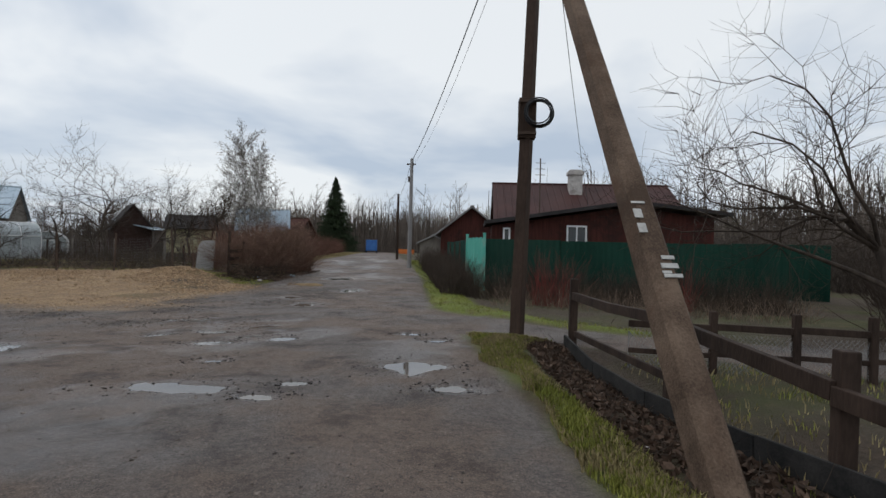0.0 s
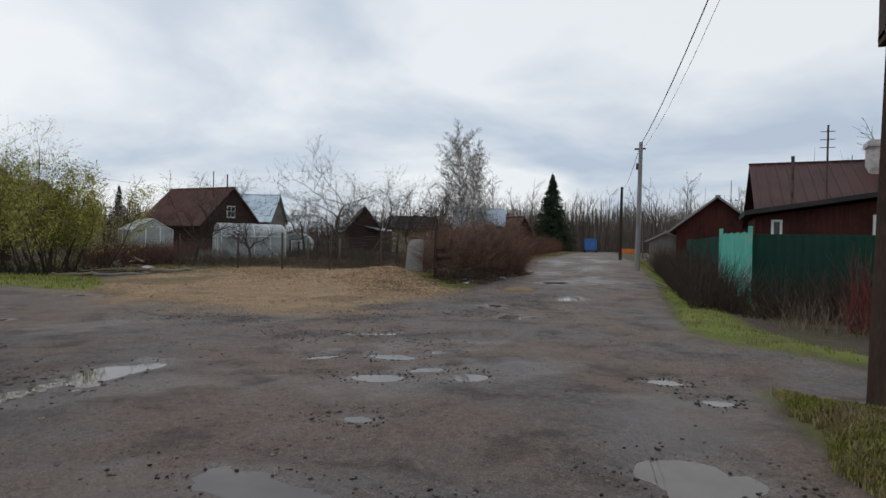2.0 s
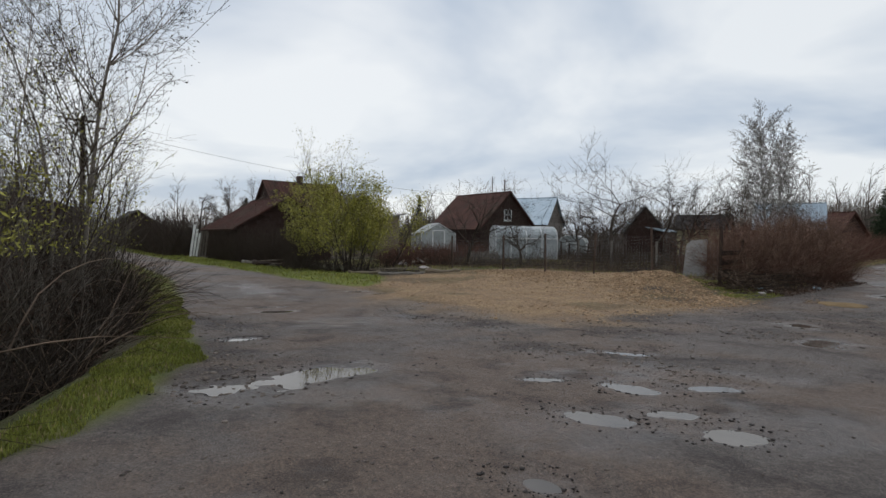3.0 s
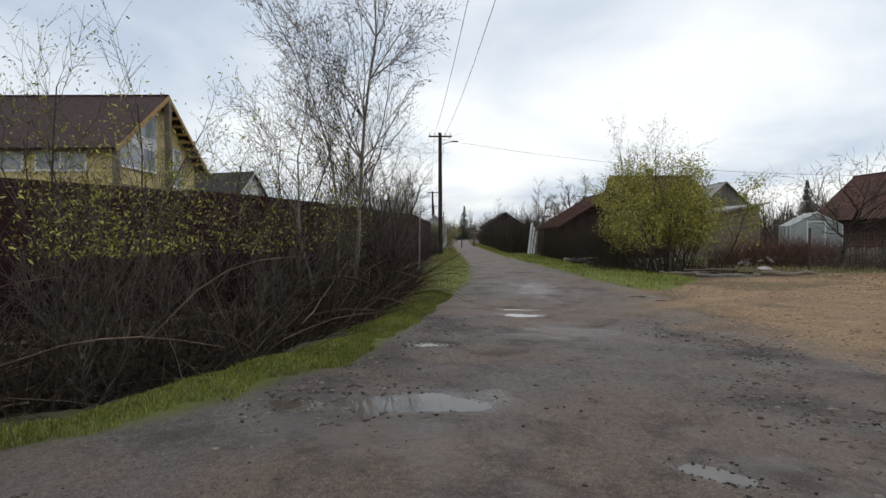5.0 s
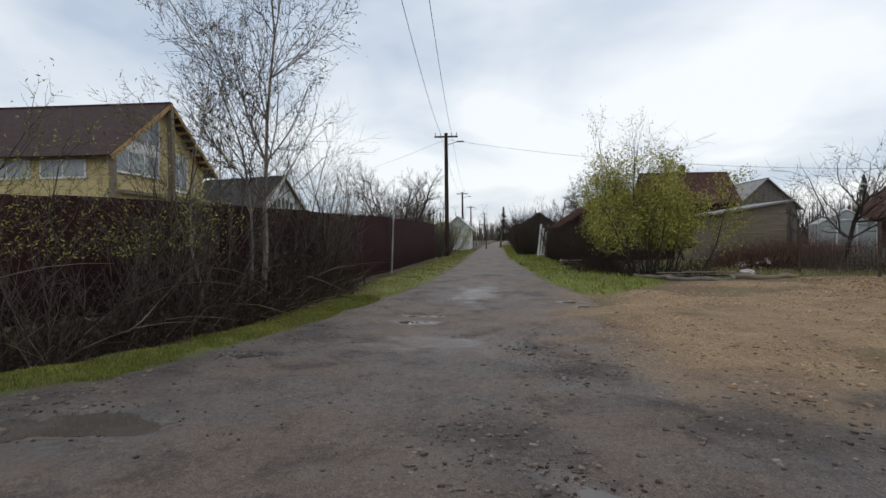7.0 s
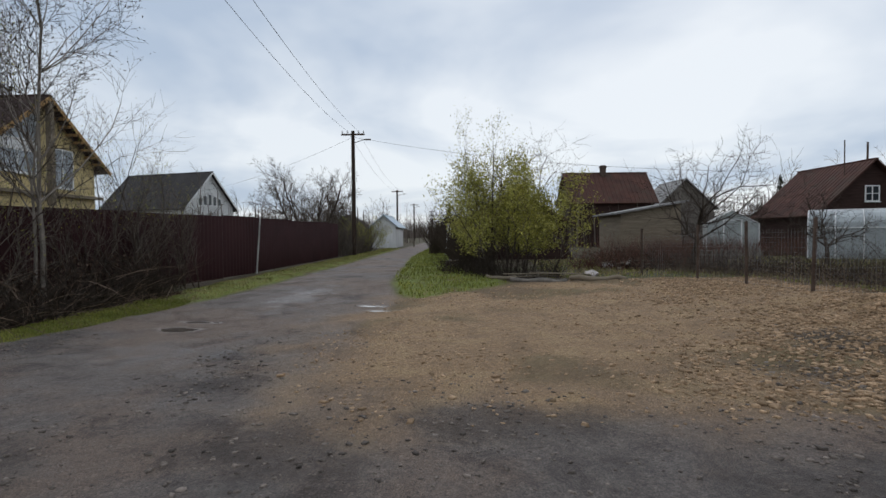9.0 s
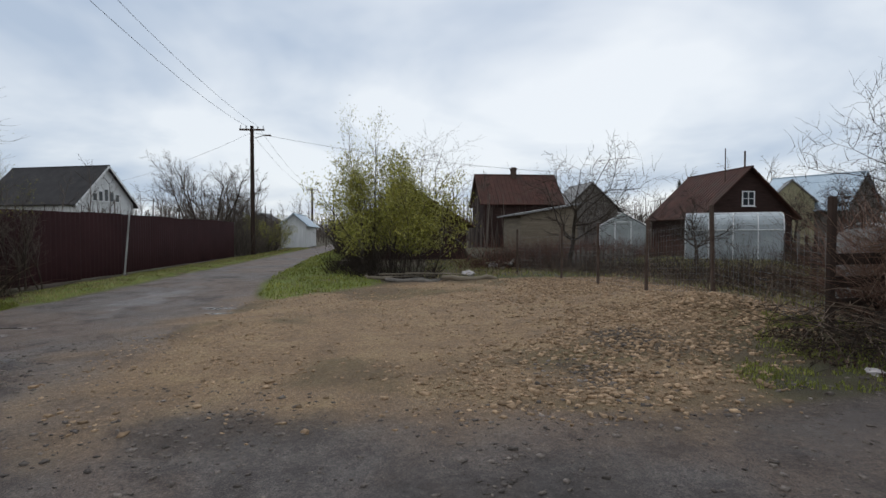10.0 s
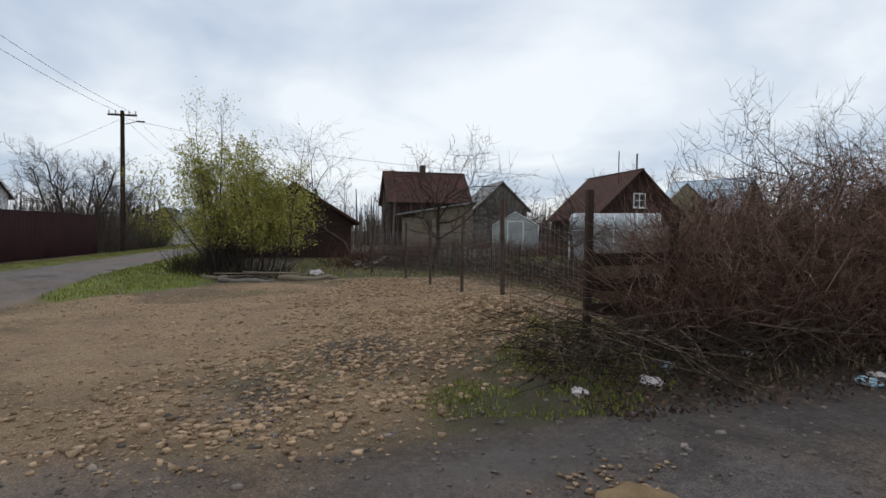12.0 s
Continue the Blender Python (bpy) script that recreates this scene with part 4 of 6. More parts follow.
for k in range(3):
    y0 = 1.0 + 2.8 * k
    bm = boxed((-4.38, y0, 4.2), (-4.28, y0 + 2.3, 5.1))
    w = part("window", bm, WHITE_PAINT, yel, "white framed side window")
    for j in range(2):
        part("pane", boxed((-4.40, y0 + 0.1 + 1.1 * j, 4.3), (-4.385, y0 + 1.1 + 1.1 * j, 5.0)), GLASS_PALE, w)

wht = house("white_gable_house", "white house with a dark roof and windows in the gable", (-68.4, -14.7, 0.0), 162, 8.0, 12, 4.8, 8.8, WHITE_WALL, ROOF_DARK, 0.5, trim=WHITE_PAINT)
for i in range(5):
    window(wht, -1.9 + 0.78 * i, 4.9, -1.25 + 0.78 * i, 6.3 - 0.25 * abs(i - 2), -0.02, 0)

barn = house("old_barn", "long low barn with rusty roof and grey board walls", (-38.0, 17.4, 0.0), -90, 5.6, 6.0, 1.9, 3.6, BROWN_WALL, ROOF_RUST, 0.4, 0.4, category="barn")
plank = thing("log_outhouse", "pale log outhouse with a single-slope grey roof", "outhouse", (-36.5, 26.0, 0))
bm = bmesh.new()
prof = [(-1.7, 0), (1.9, 0), (1.9, 3.1), (-1.7, 2.5)]
va, vb = [bm.verts.new((0, y, z)) for y, z in prof], [bm.verts.new((-5, y, z)) for y, z in prof]
bm.faces.new(va), bm.faces.new(vb[::-1])
for i in range(4):
    bm.faces.new((va[i], vb[i], vb[(i + 1) % 4], va[(i + 1) % 4]))
part("wall", bm, WOOD_PALE, plank)
for i in range(13):
    part("log_course", boxed((0.0, -1.72, 0.2 + 0.17 * i), (0.05, 1.92, 0.36 + 0.17 * i), 0.02), WOOD_PALE, plank)
bm = roof_slab(-2.1, 2.46, 2.3, 3.20, -0.4, 5.4, 0.1)
bmesh.ops.transform(bm, matrix=pose(0, 0, 0, 0, 0, 90), verts=bm.verts)
part("roof", bm, ROOF_GREY, plank)

blu = house("blue_roof_house", "low house with a pale blue metal roof", (-19.8, 60, 0.2), 110, 5.0, 4.6, 2.7, 4.7, WHITE_WALL, ROOF_BLUE, 0.4, 0.4)
blu2 = house("red_roof_shed", "shed with a dull red roof behind the hedge", (-18.3, 62.5, 0.2), 75, 3.6, 5, 2.2, 4.0, BROWN_WALL, ROOF_RUST, 0.3, category="shed")
yls = house("cream_cottage", "cream cottage with a dark roof across the gardens", (-28.6, 62, 0.2), 112, 4.2, 4.6, 2.7, 4.0, CREAM_WALL, ROOF_DARK, 0.3)
drk = house("dark_cottage", "dark cottage with a pale blue porch roof", (-35.5, 58, 0.2), 40, 3.6, 5, 2.6, 4.9, BROWN_WALL, ROOF_DARK, 0.3)
bm = roof_slab(2.6, 2.3, -2.6, 3.3, 0, 2.2, 0.08)
bmesh.ops.transform(bm, matrix=pose(0, 0, 0, 0, 0, -50), verts=bm.verts)
part("porch_roof", bm, ROOF_BLUE, drk, "pale blue porch roof")
slv = house("silver_roof_house", "house with a silvery blue metal roof", (-50.0, 60, 0.0), 115, 7, 8, 3.6, 6.9, WOOD_GREY, ROOF_BLUE, 0.3)
crm = house("cream_gable_house", "small cream house with a green-grey roof", (-51.5, 54.0, 0.0), 60, 3.6, 6, 4.4, 6.2, CREAM_WALL, ROOF_GREY, 0.25)
far1 = house("lane_shed", "white shed with a pale roof far down the lane", (-58, 7.2, 0.0), 90, 2.4, 8, 2.2, 3.2, WHITE_WALL, ROOF_BLUE, 0.3, category="shed")
far2 = house("lane_house", "grey house with a dark roof far down the lane", (-92, -3.0, 0.0), 90, 6, 8, 2.4, 4.4, WOOD_GREY, ROOF_DARK, 0.4)
far3 = house("grey_roof_house", "house with a grey roof behind the orchard", (-62, 38.5, 0.0), 90, 6, 7, 4, 6.8, WOOD_GREY, ROOF_GREY, 0.4)
far4 = house("lane_barn", "dark barn among bushes along the lane", (-95, 17.5, 0.0), -90, 6, 9, 2.6, 4.6, BROWN_WALL, ROOF_DARK, 0.4, category="barn")


# ---- greenhouses ----
def greenhouse(name, label, place, turn, w, L, side, top, skin, arched=True):
    root = thing(name, label, "greenhouse", place, turn)
    n = 10
    prof = [(-w / 2, 0), (-w / 2, side)] + ([(-w / 2 * math.cos(math.pi * i / n), side + (top - side) * math.sin(math.pi * i / n)) for i in range(1, n)] if arched else [(0, top)]) + [(w / 2, side), (w / 2, 0)]
    bm = bmesh.new()
    a, b = [bm.verts.new((x, 0, z)) for x, z in prof], [bm.verts.new((x, L, z)) for x, z in prof]
    a2, b2 = [bm.verts.new((x * 0.985, 0.02, z * 0.99)) for x, z in prof], [bm.verts.new((x * 0.985, L - 0.02, z * 0.99)) for x, z in prof]
    for p, q in ((a, b), (b2, a2)):
        for i in range(len(prof) - 1):
            bm.faces.new((p[i], q[i], q[i + 1], p[i + 1]))
    part("cover", bm, skin, root)
    for y in (0.0, L):
        bm = bmesh.new()
        vs = [bm.verts.new((x * 0.98, y - 0.01, z * 0.98)) for x, z in prof]
        ws = [bm.verts.new((x * 0.98, y + 0.01, z * 0.98)) for x, z in prof]
        bm.faces.new(vs), bm.faces.new(ws[::-1])
        for i in range(len(prof)):
            bm.faces.new((vs[i], ws[i], ws[(i + 1) % len(prof)], vs[(i + 1) % len(prof)]))
        part("end_wall", bm, skin, root)
    k = max(3, int(L / 0.9))
    for i in range(k + 1):
        y = L * i / k
        part("rib", line_tube([(x * 1.01, y, z * 1.01) for x, z in prof], 0.022, 4), WHITE_PAINT, root)
    for x, z in (prof[1], prof[len(prof) // 2], prof[-2]):
        part("rail", line_tube([(x * 1.01, 0, z * 1.01), (x * 1.01, L, z * 1.01)], 0.022, 4), WHITE_PAINT, root)
    bm = bmesh.new()
    for x in (-0.45, 0.45):
        box(bm, (x - 0.03, -0.05, 0), (x + 0.03, -0.012, side + 0.25))
    box(bm, (-0.42, -0.05, side + 0.2), (0.42, -0.012, side + 0.25))
    part("door", bm, WHITE_PAINT, root)
    return root


greenhouse("greenhouse", "milky arched polycarbonate greenhouse with white ribs", (-29.8, 31.4, 0.1), -33, 2.9, 4.2, 1.4, 2.25, POLYCARB)
greenhouse("greenhouse", "small gabled greenhouse with dusty film", (-34.0, 29.8, 0.1), 70, 2.6, 3.0, 1.7, 2.45, FILM, False)
greenhouse("greenhouse", "long low white tunnel greenhouse", (-36.5, 47.5, 0.1), 35, 2.8, 4.0, 0.9, 1.9, POLYCARB)


# ---- profiled sheet fences ----
def sheet_fence(name, label, pts, height, mat_, step=2.4, wave=0.2, dip=0.018, post_mat=STEEL, back=0.06):
    root = thing(name, label, "fence")
    for (ax, ay), (bx, by) in zip(pts, pts[1:]):
        L = math.hypot(bx - ax, by - ay)
        n = max(1, round(L / step))
        for i in range(n):
            s0, s1 = i / n, (i + 1) / n
            p, q = np.array([ax + (bx - ax) * s0, ay + (by - ay) * s0]), np.array([ax + (bx - ax) * s1, ay + (by - ay) * s1])
            d = (q - p) / np.linalg.norm(q - p)
            nn = np.array([-d[1], d[0]])
            l = np.linalg.norm(q - p) - 0.01
            z0 = float(min(ground_z(*p, False), ground_z(*q, False)))
            z0 = max(z0, -0.15) + 0.04
            us, offs, u, k = [], [], 0.0, 0
            while u < l:
                us.append(u), offs.append(dip if k % 4 in (1, 2) else -dip)
                u += wave * (0.36 if k % 2 == 0 else 0.14)
                k += 1
            us.append(l), offs.append(-dip)
            top = height + 0.02 * math.sin(ax * 3 + i * 2.1)
            V, F = [], []
            for side in (0, 0.004):
                for uu, oo in zip(us, offs):
                    x, y = p + d * uu + nn * (oo + side)
                    V += [(x, y, z0), (x, y, top)]
            m = len(us)
            for i2 in range(m - 1):
                F += [(2 * i2, 2 * i2 + 2, 2 * i2 + 3, 2 * i2 + 1), (2 * m + 2 * i2, 2 * m + 2 * i2 + 1, 2 * m + 2 * i2 + 3, 2 * m + 2 * i2 + 2), (2 * i2 + 1, 2 * i2 + 3, 2 * m + 2 * i2 + 3, 2 * m + 2 * i2 + 1)]
            part("panel", (V, F), mat_, root)
            bm = bmesh.new()
            x, y = p + nn * back
            box(bm, (x - 0.03, y - 0.03, z0 - 0.3), (x + 0.03, y + 0.03, top - 0.05))
            part("post", bm, post_mat, root)
    return root


sheet_fence("brown_fence", "tall chocolate brown profiled sheet fence along the lane", [(-36.0, 7.2), (-22.6, 6.9), (-16.6, 5.9), (-12.0, 4.5), (-8.6, 2.8), (-4.6, 0.2)], 2.06, FENCE_BROWN, back=-0.06)
bm = bmesh.new()
beam(bm, (-22.45, 7.02, 0.0), (-22.85, 7.04, 2.10), 0.045, 0.045)
tagged(part("fence_stake", bm, CONCRETE_PALE), "thin pale leaning stake against the brown fence", "stake")
sheet_fence("green_fence", "dark green profiled sheet fence in front of the red house", [(1.0, 19.8), (6.0, 19.6), (11.5, 18.6)], 1.75, FENCE_GREEN)
sheet_fence("green_fence", "dark green sheet fence along the village road", [(0.35, 22.2), (-0.9, 31.5)], 1.72, FENCE_GREEN)

gate = thing("garden_gate", "faded turquoise wooden garden gate beside the green fence", "gate", (0, 0, 0))
gp, gq = Vector((0.33, 22.1, 0.1)), Vector((0.95, 19.8, 0.1))
gd = gq - gp
for i in range(14):
    a, b = gp + gd * (i / 14 + 0.004), gp + gd * ((i + 1) / 14 - 0.004)
    bm = bmesh.new()
    beam(bm, (a + b) / 2 + Vector((0, 0, 0.0)), (a + b) / 2 + Vector((0, 0, 1.68 + 0.015 * (i % 3))), (b - a).length, 0.025, twist=math.atan2(gd.y, gd.x))
    part("board", bm, TURQUOISE, gate)
for z in (0.4, 1.4):
    bm = bmesh.new()
    beam(bm, gp + Vector((0.05, 0, z)), gq + Vector((0.05, 0, z)), 0.04, 0.09)
    part("rail", bm, TURQUOISE, gate)
for g in (gp, gq):
    bm = bmesh.new()
    beam(bm, g - Vector((0, 0, 0.3)), g + Vector((0, 0, 1.85)), 0.1, 0.1, 0.01)
    part("post", bm, TURQUOISE, gate)

# ---- poles and wires ----
pole_a = thing("utility_pole", "dark weathered square utility pole with a coil of black cable", "utility pole", (1.34, 9.47, gz(1.34, 9.47)))
bm = bmesh.new()
beam(bm, (0, 0, -0.4), (0.03 * 8.6, 0.05 * 8.6, 8.6), 0.18, 0.18, 0.02)
for v in bm.verts:
    v.co.xy = v.co.xy + (Vector((0.03 * v.co.z, 0.05 * v.co.z)) - v.co.xy) * max(0, v.co.z) * 0.025
part("shaft", bm, CONCRETE_DARK, pole_a)
part("meter_box", boxed((-0.03, 0.06, 3.15), (0.24, 0.30, 3.78), 0.015), CONCRETE_DARK, pole_a, "small dark box strapped to the pole")
rng = np.random.RandomState(5)
for i in range(7):
    c = np.array([0.27 + rng.normal() * 0.01, 0.0 - 0.012 * i, 3.52 + rng.normal() * 0.012])
    r = 0.195 + rng.normal() * 0.012
    part("cable_loop", line_tube([c + r * np.array([math.cos(t), 0.12 * math.sin(t), math.sin(t)]) for t in np.linspace(0, 2 * math.pi, 33)], 0.011, 5), RUBBER, pole_a)
for i in range(2):
    part("clamp", boxed((-0.03, 0.02, 3.2 + 0.5 * i), (0.24, 0.3, 3.24 + 0.5 * i)), STEEL, pole_a)

strut = thing("pole_strut", "thick worn concrete strut leaning against the utility pole", "pole strut", (2.2, 4.14, 0))
A1 = Vector((-0.49, 2.68, 4.0)) * 1.85
A0 = A1 * (-0.5 / A1.z)
bm = bmesh.new()
n_ring = 26
prev = None
axis = (A1 - A0).normalized()
su = axis.cross(Vector((0, 0, 1))).normalized()
sv = su.cross(axis).normalized()
prof = [(-0.5, -0.38), (-0.38, -0.5), (0.38, -0.5), (0.5, -0.38), (0.44, 0.36), (0.3, 0.5), (-0.3, 0.5), (-0.44, 0.36)]
for i in range(n_ring + 1):
    s = i / n_ring
    w = 0.255 * (1 - s) + 0.13 * s
    ringv = []
    for j, (a, b) in enumerate(prof):
        k = 1 + 0.03 * (noise.noise(Vector((i * 0.9, j * 1.7, 3))))
        ringv.append(bm.verts.new(A0 + (A1 - A0) * s + su * a * w * k + sv * b * w * k))
    if prev:
        for j in range(8):
            bm.faces.new((prev[j], prev[(j + 1) % 8], ringv[(j + 1) % 8], ringv[j]))
    prev = ringv
part("shaft", bm, CONCRETE, strut)


def on_strut(z, side, h, w, name="paper_scrap", mat_=PAPER, shift=0.0):
    """A scrap glued to the face of the strut that looks at the road."""
    s = (z - A0.z) / (A1.z - A0.z)
    wd = 0.255 * (1 - s) + 0.13 * s
    c = A0 + (A1 - A0) * s
    fwd = -sv * (-1) * (wd * 0.5 + 0.008)
    bm = bmesh.new()
    m = Matrix.Translation(c + fwd) @ Matrix((su, axis, sv)).transposed().to_4x4()
    box(bm, (-w / 2 + shift, -h / 2, -0.004), (w / 2 + shift, h / 2, 0.004), 0, m)
    return part(name, bm, mat_, strut)


for zz, hh, ww, sh in ((1.31, 0.03, 0.10, 0.05), (1.25, 0.04, 0.13, 0.045), (1.18, 0.03, 0.14, 0.05), (1.205, 0.02, 0.07, 0.01), (1.53, 0.085, 0.065, -0.075), (1.645, 0.085, 0.065, -0.075), (1.735, 0.02, 0.11, -0.05)):
    on_strut(zz, 1, hh, ww, shift=sh)

pole_b = thing("utility_pole", "slim grey utility pole beside the village road", "utility pole", (-3.07, 32.05, 0.25))
part("shaft", tubes([(0, 0, -0.5)], [(0.03, 0, 6.1)], [0.13], [0.09], 10), POLE_GREY, pole_b)
part("cross_arm", boxed((-0.25, -0.04, 5.75), (0.25, 0.04, 5.82)), STEEL, pole_b)
part("bracket", boxed((-0.16, -0.06, 4.8), (-0.08, 0.06, 5.1)), STEEL, pole_b)
pole_b2 = thing("utility_pole", "dark wooden utility pole farther along the road", "utility pole", (-6.6, 52, 0.25))
part("shaft", tubes([(0, 0, -0.5)], [(0, 0, 6.0)], [0.13], [0.10], 8), WOOD_DARK, pole_b2)


def lane_pole(x, y, h, label):
    root = thing("utility_pole", label, "utility pole", (x, y, 0), group="poles along the lane")
    part("shaft", tubes([(0, 0, -0.5)], [(0, 0, h)], [0.15], [0.11], 10), WOOD_DARK, root)
    part("cross_arm", boxed((-0.05, -0.75, h - 0.28), (0.05, 0.75, h - 0.18)), STEEL, root)
    for y0 in (-0.68, -0.35, 0.35, 0.68):
        part("insulator", tubes([(0, y0, h - 0.18)], [(0, y0, h + 0.02)], [0.045], [0.035], 8), WHITE_PAINT, root)
    bm = bmesh.new()
    beam(bm, (0, 0.1, h - 0.75), (0, 0.8, h - 0.55), 0.035, 0.035)
    part("lamp_arm", bm, STEEL, root)
    part("lamp_head", boxed((-0.08, 0.75, h - 0.60), (0.08, 1.15, h - 0.52), 0.02), STEEL, root)
    return root


lane_pole(-38.15, 7.8, 8.0, "dark utility pole with cross arm and lamp beside the lane")
lane_pole(-76.7, 6.7, 7.2, "distant dark utility pole along the lane")
lane_pole(-112, 6.4, 7.2, "distant dark utility pole along the lane")
lane_pole(-150, 8.4, 7.4, "distant dark utility pole along the lane")


def wire(p, q, drop, r=0.012, label="thin overhead wire between utility poles", mat_=WIRE):
    return tagged(part("overhead_wire", line_tube(sag(p, q, drop), r, 4), mat_), label, "wire", "overhead wires")


TOP_A = np.array([1.35 + 0.25, 9.35 + 0.42, 8.35])
wire(TOP_A, (-3.07, 32.05, 6.2), 0.5, 0.016, "black overhead cable from pole to pole", RUBBER)
wire(TOP_A + [0.2, 0, 0.1], (-2.9, 32.05, 6.1), 0.7, 0.006)
wire((-3.07, 32.05, 6.2), (-6.6, 52, 6.0), 0.4)
wire(TOP_A + [0, 0, -0.2], (5.3, 24.6, 3.3), 0.3, 0.008, "thin service wire to the red house")
for dy in (-0.35, 0.35):
    wire(TOP_A + [0, dy, 0.0], (-38.15, 7.8 + dy, 8.0), 0.9, 0.009)
    wire((-38.15, 7.8 + dy, 8.0), (-76.7, 6.7 + dy, 7.2), 0.7, 0.008)
wire((-38.15, 7.8, 7.6), (-31, 30, 4.4), 0.5, 0.008, "thin service wire to the gardens")
wire((-38.15, 7.8, 7.6), (-66, -14.6, 6.5), 0.5, 0.008, "thin service wire to the white house")
wire(TOP_A + [0.1, 0, -0.1], (14, 4.5, 8.6), 0.5, 0.008)

# ---- right roadside: wooden fence, litter, apple tree ----
wf = thing("wooden_fence", "dark wet wooden rail fence with sagging rails", "fence")


def rail(name, p, q, w, h, parent, mat_=WOOD_DARK, bend=0.0):
    bm = bmesh.new()
    p, q = Vector(p), Vector(q)
    mid = (p + q) / 2 - Vector((0, 0, bend))
    beam(bm, p, mid, w, h, 0.008)
    beam(bm, mid - (mid - p).normalized() * 0.01, q, w, h, 0.008)
    return part(name, bm, mat_, parent)


POSTS = [(2.2, 9.5, 0.98), (2.66, 6.46, 0.97), (3.05, 4.43, 0.82), (3.5, 2.6, 0.75)]
for x, y, h in POSTS:
    bm = bmesh.new()
    beam(bm, (x, y, -0.8), (x + 0.02, y, h), 0.115, 0.12, 0.012)
    part("post", bm, WOOD_DARK, wf)
rail("rail", (2.2, 9.45, 0.72), (2.62, 6.46, 0.74), 0.06, 0.12, wf, bend=0.03)
rail("rail", (2.62, 6.46, 0.72), (3.0, 4.43, 0.56), 0.07, 0.13, wf)
rail("rail", (3.0, 4.43, 0.53), (3.45, 2.6, 0.42), 0.07, 0.13, wf)
rail("rail", (2.24, 9.45, 0.14), (2.68, 6.46, 0.16), 0.05, 0.09, wf)
eb = thing("edging_boards", "black felt-covered edging boards along the fence foot", "edging")
for (xa, ya), (xb, yb) in zip([(2.02, 9.05), (2.15, 7.6), (2.33, 6.1), (2.75, 4.9), (3.3, 3.6)], [(2.15, 7.62), (2.33, 6.12), (2.75, 4.92), (3.3, 3.62), (3.7, 2.4)]):
    za, zb = gz(xa, ya), gz(xb, yb)
    rail("board", (xa, ya, za + 0.10), (xb, yb, zb + 0.09), 0.03, 0.20, eb, BLACK_FELT)
fence2 = thing("wire_fence", "wooden posts and rails with wire netting beside the side lane", "fence")
P2 = [(3.5, 7.5), (4.4, 7.42), (5.2, 7.35), (6.6, 7.2)]
for x, y in P2:
    bm = bmesh.new()
    beam(bm, (x, y, -0.2), (x, y, 0.74), 0.08, 0.08, 0.01)
    part("post", bm, WOOD_DARK, fence2)
for (xa, ya), (xb, yb) in zip([(2.55, 7.6)] + P2, P2):
    rail("rail", (xa, ya, 0.56), (xb, yb, 0.54), 0.045, 0.08, fence2)
    rail("rail", (xa, ya, 0.24), (xb, yb, 0.22), 0.04, 0.06, fence2)
    S, T = [], []
    L = math.hypot(xb - xa, yb - ya)
    for k in np.arange(-0.5, L, 0.06):
        for sgn in (1, -1):
            u0, u1 = k, k + 0.45
            a0, a1 = (0.0, 0.45) if sgn > 0 else (0.45, 0.0)
            S.append((xa + (xb - xa) * np.clip(u0, 0, L) / L, ya + (yb - ya) * np.clip(u0, 0, L) / L, a0 + 0.02))
            T.append((xa + (xb - xa) * np.clip(u1, 0, L) / L, ya + (yb - ya) * np.clip(u1, 0, L) / L, a1 + 0.02))
    part("netting", tubes(S, T, np.full(len(S), 0.002), np.full(len(S), 0.002), 3), GALV, fence2)

tree("apple_tree", "bare gnarled apple tree behind the wooden fence", "tree", (6.35, 8.3, 0), 2.3, 0.12, dict(APPLE, steps=(4, 6, 4, 3), kids=(3, 2, 3), up=(0.05, 0.0, 0.03, 0.04), ratio=(1.15, 0.5, 0.5)), 21, lean=(-0.12, 0.0))
tree("apple_tree", "bare apple tree deeper in the roadside garden", "tree", (9.5, 12.0, 0), 2.4, 0.10, dict(APPLE, ratio=(0.9, 0.5, 0.5)), 33)
tree("apple_tree", "bare apple tree deeper in the roadside garden", "tree", (12.5, 16.0, 0), 2.4, 0.10, dict(APPLE, ratio=(0.9, 0.5, 0.5)), 34)

# leaf litter between verge and fence
rng = np.random.RandomState(8)
n = 5200
q = np.column_stack([rng.uniform(0, 1, n), rng.uniform(2.4, 9.3, n)])
q[:, 0] = 1.45 + (9.0 - q[:, 1]) * 0.08 + q[:, 0] * (0.55 + (9.0 - q[:, 1]) * 0.11)
P = np.column_stack([q, ground_z(q[:, 0], q[:, 1]) + rng.rand(n) * 0.035])
tagged(part("leaf_litter", scatter_leaves(rng, P, 0.045, 0.9), LITTER), "dark rotting leaf litter under the fence", "leaf litter", kind="stuff")
n = 500
q2 = q[rng.randint(0, len(q), n)]
H = np.column_stack([rng.normal(size=(n, 2)), np.abs(rng.normal(size=n)) * 0.15])
tagged(part("fallen_twigs", arcs(rng, np.column_stack([q2, ground_z(q2[:, 0], q2[:, 1]) + 0.03]), H, 0.35, 0.03, 0.004, 3), TWIG), "thin fallen twigs among the leaves", "twigs", kind="stuff")

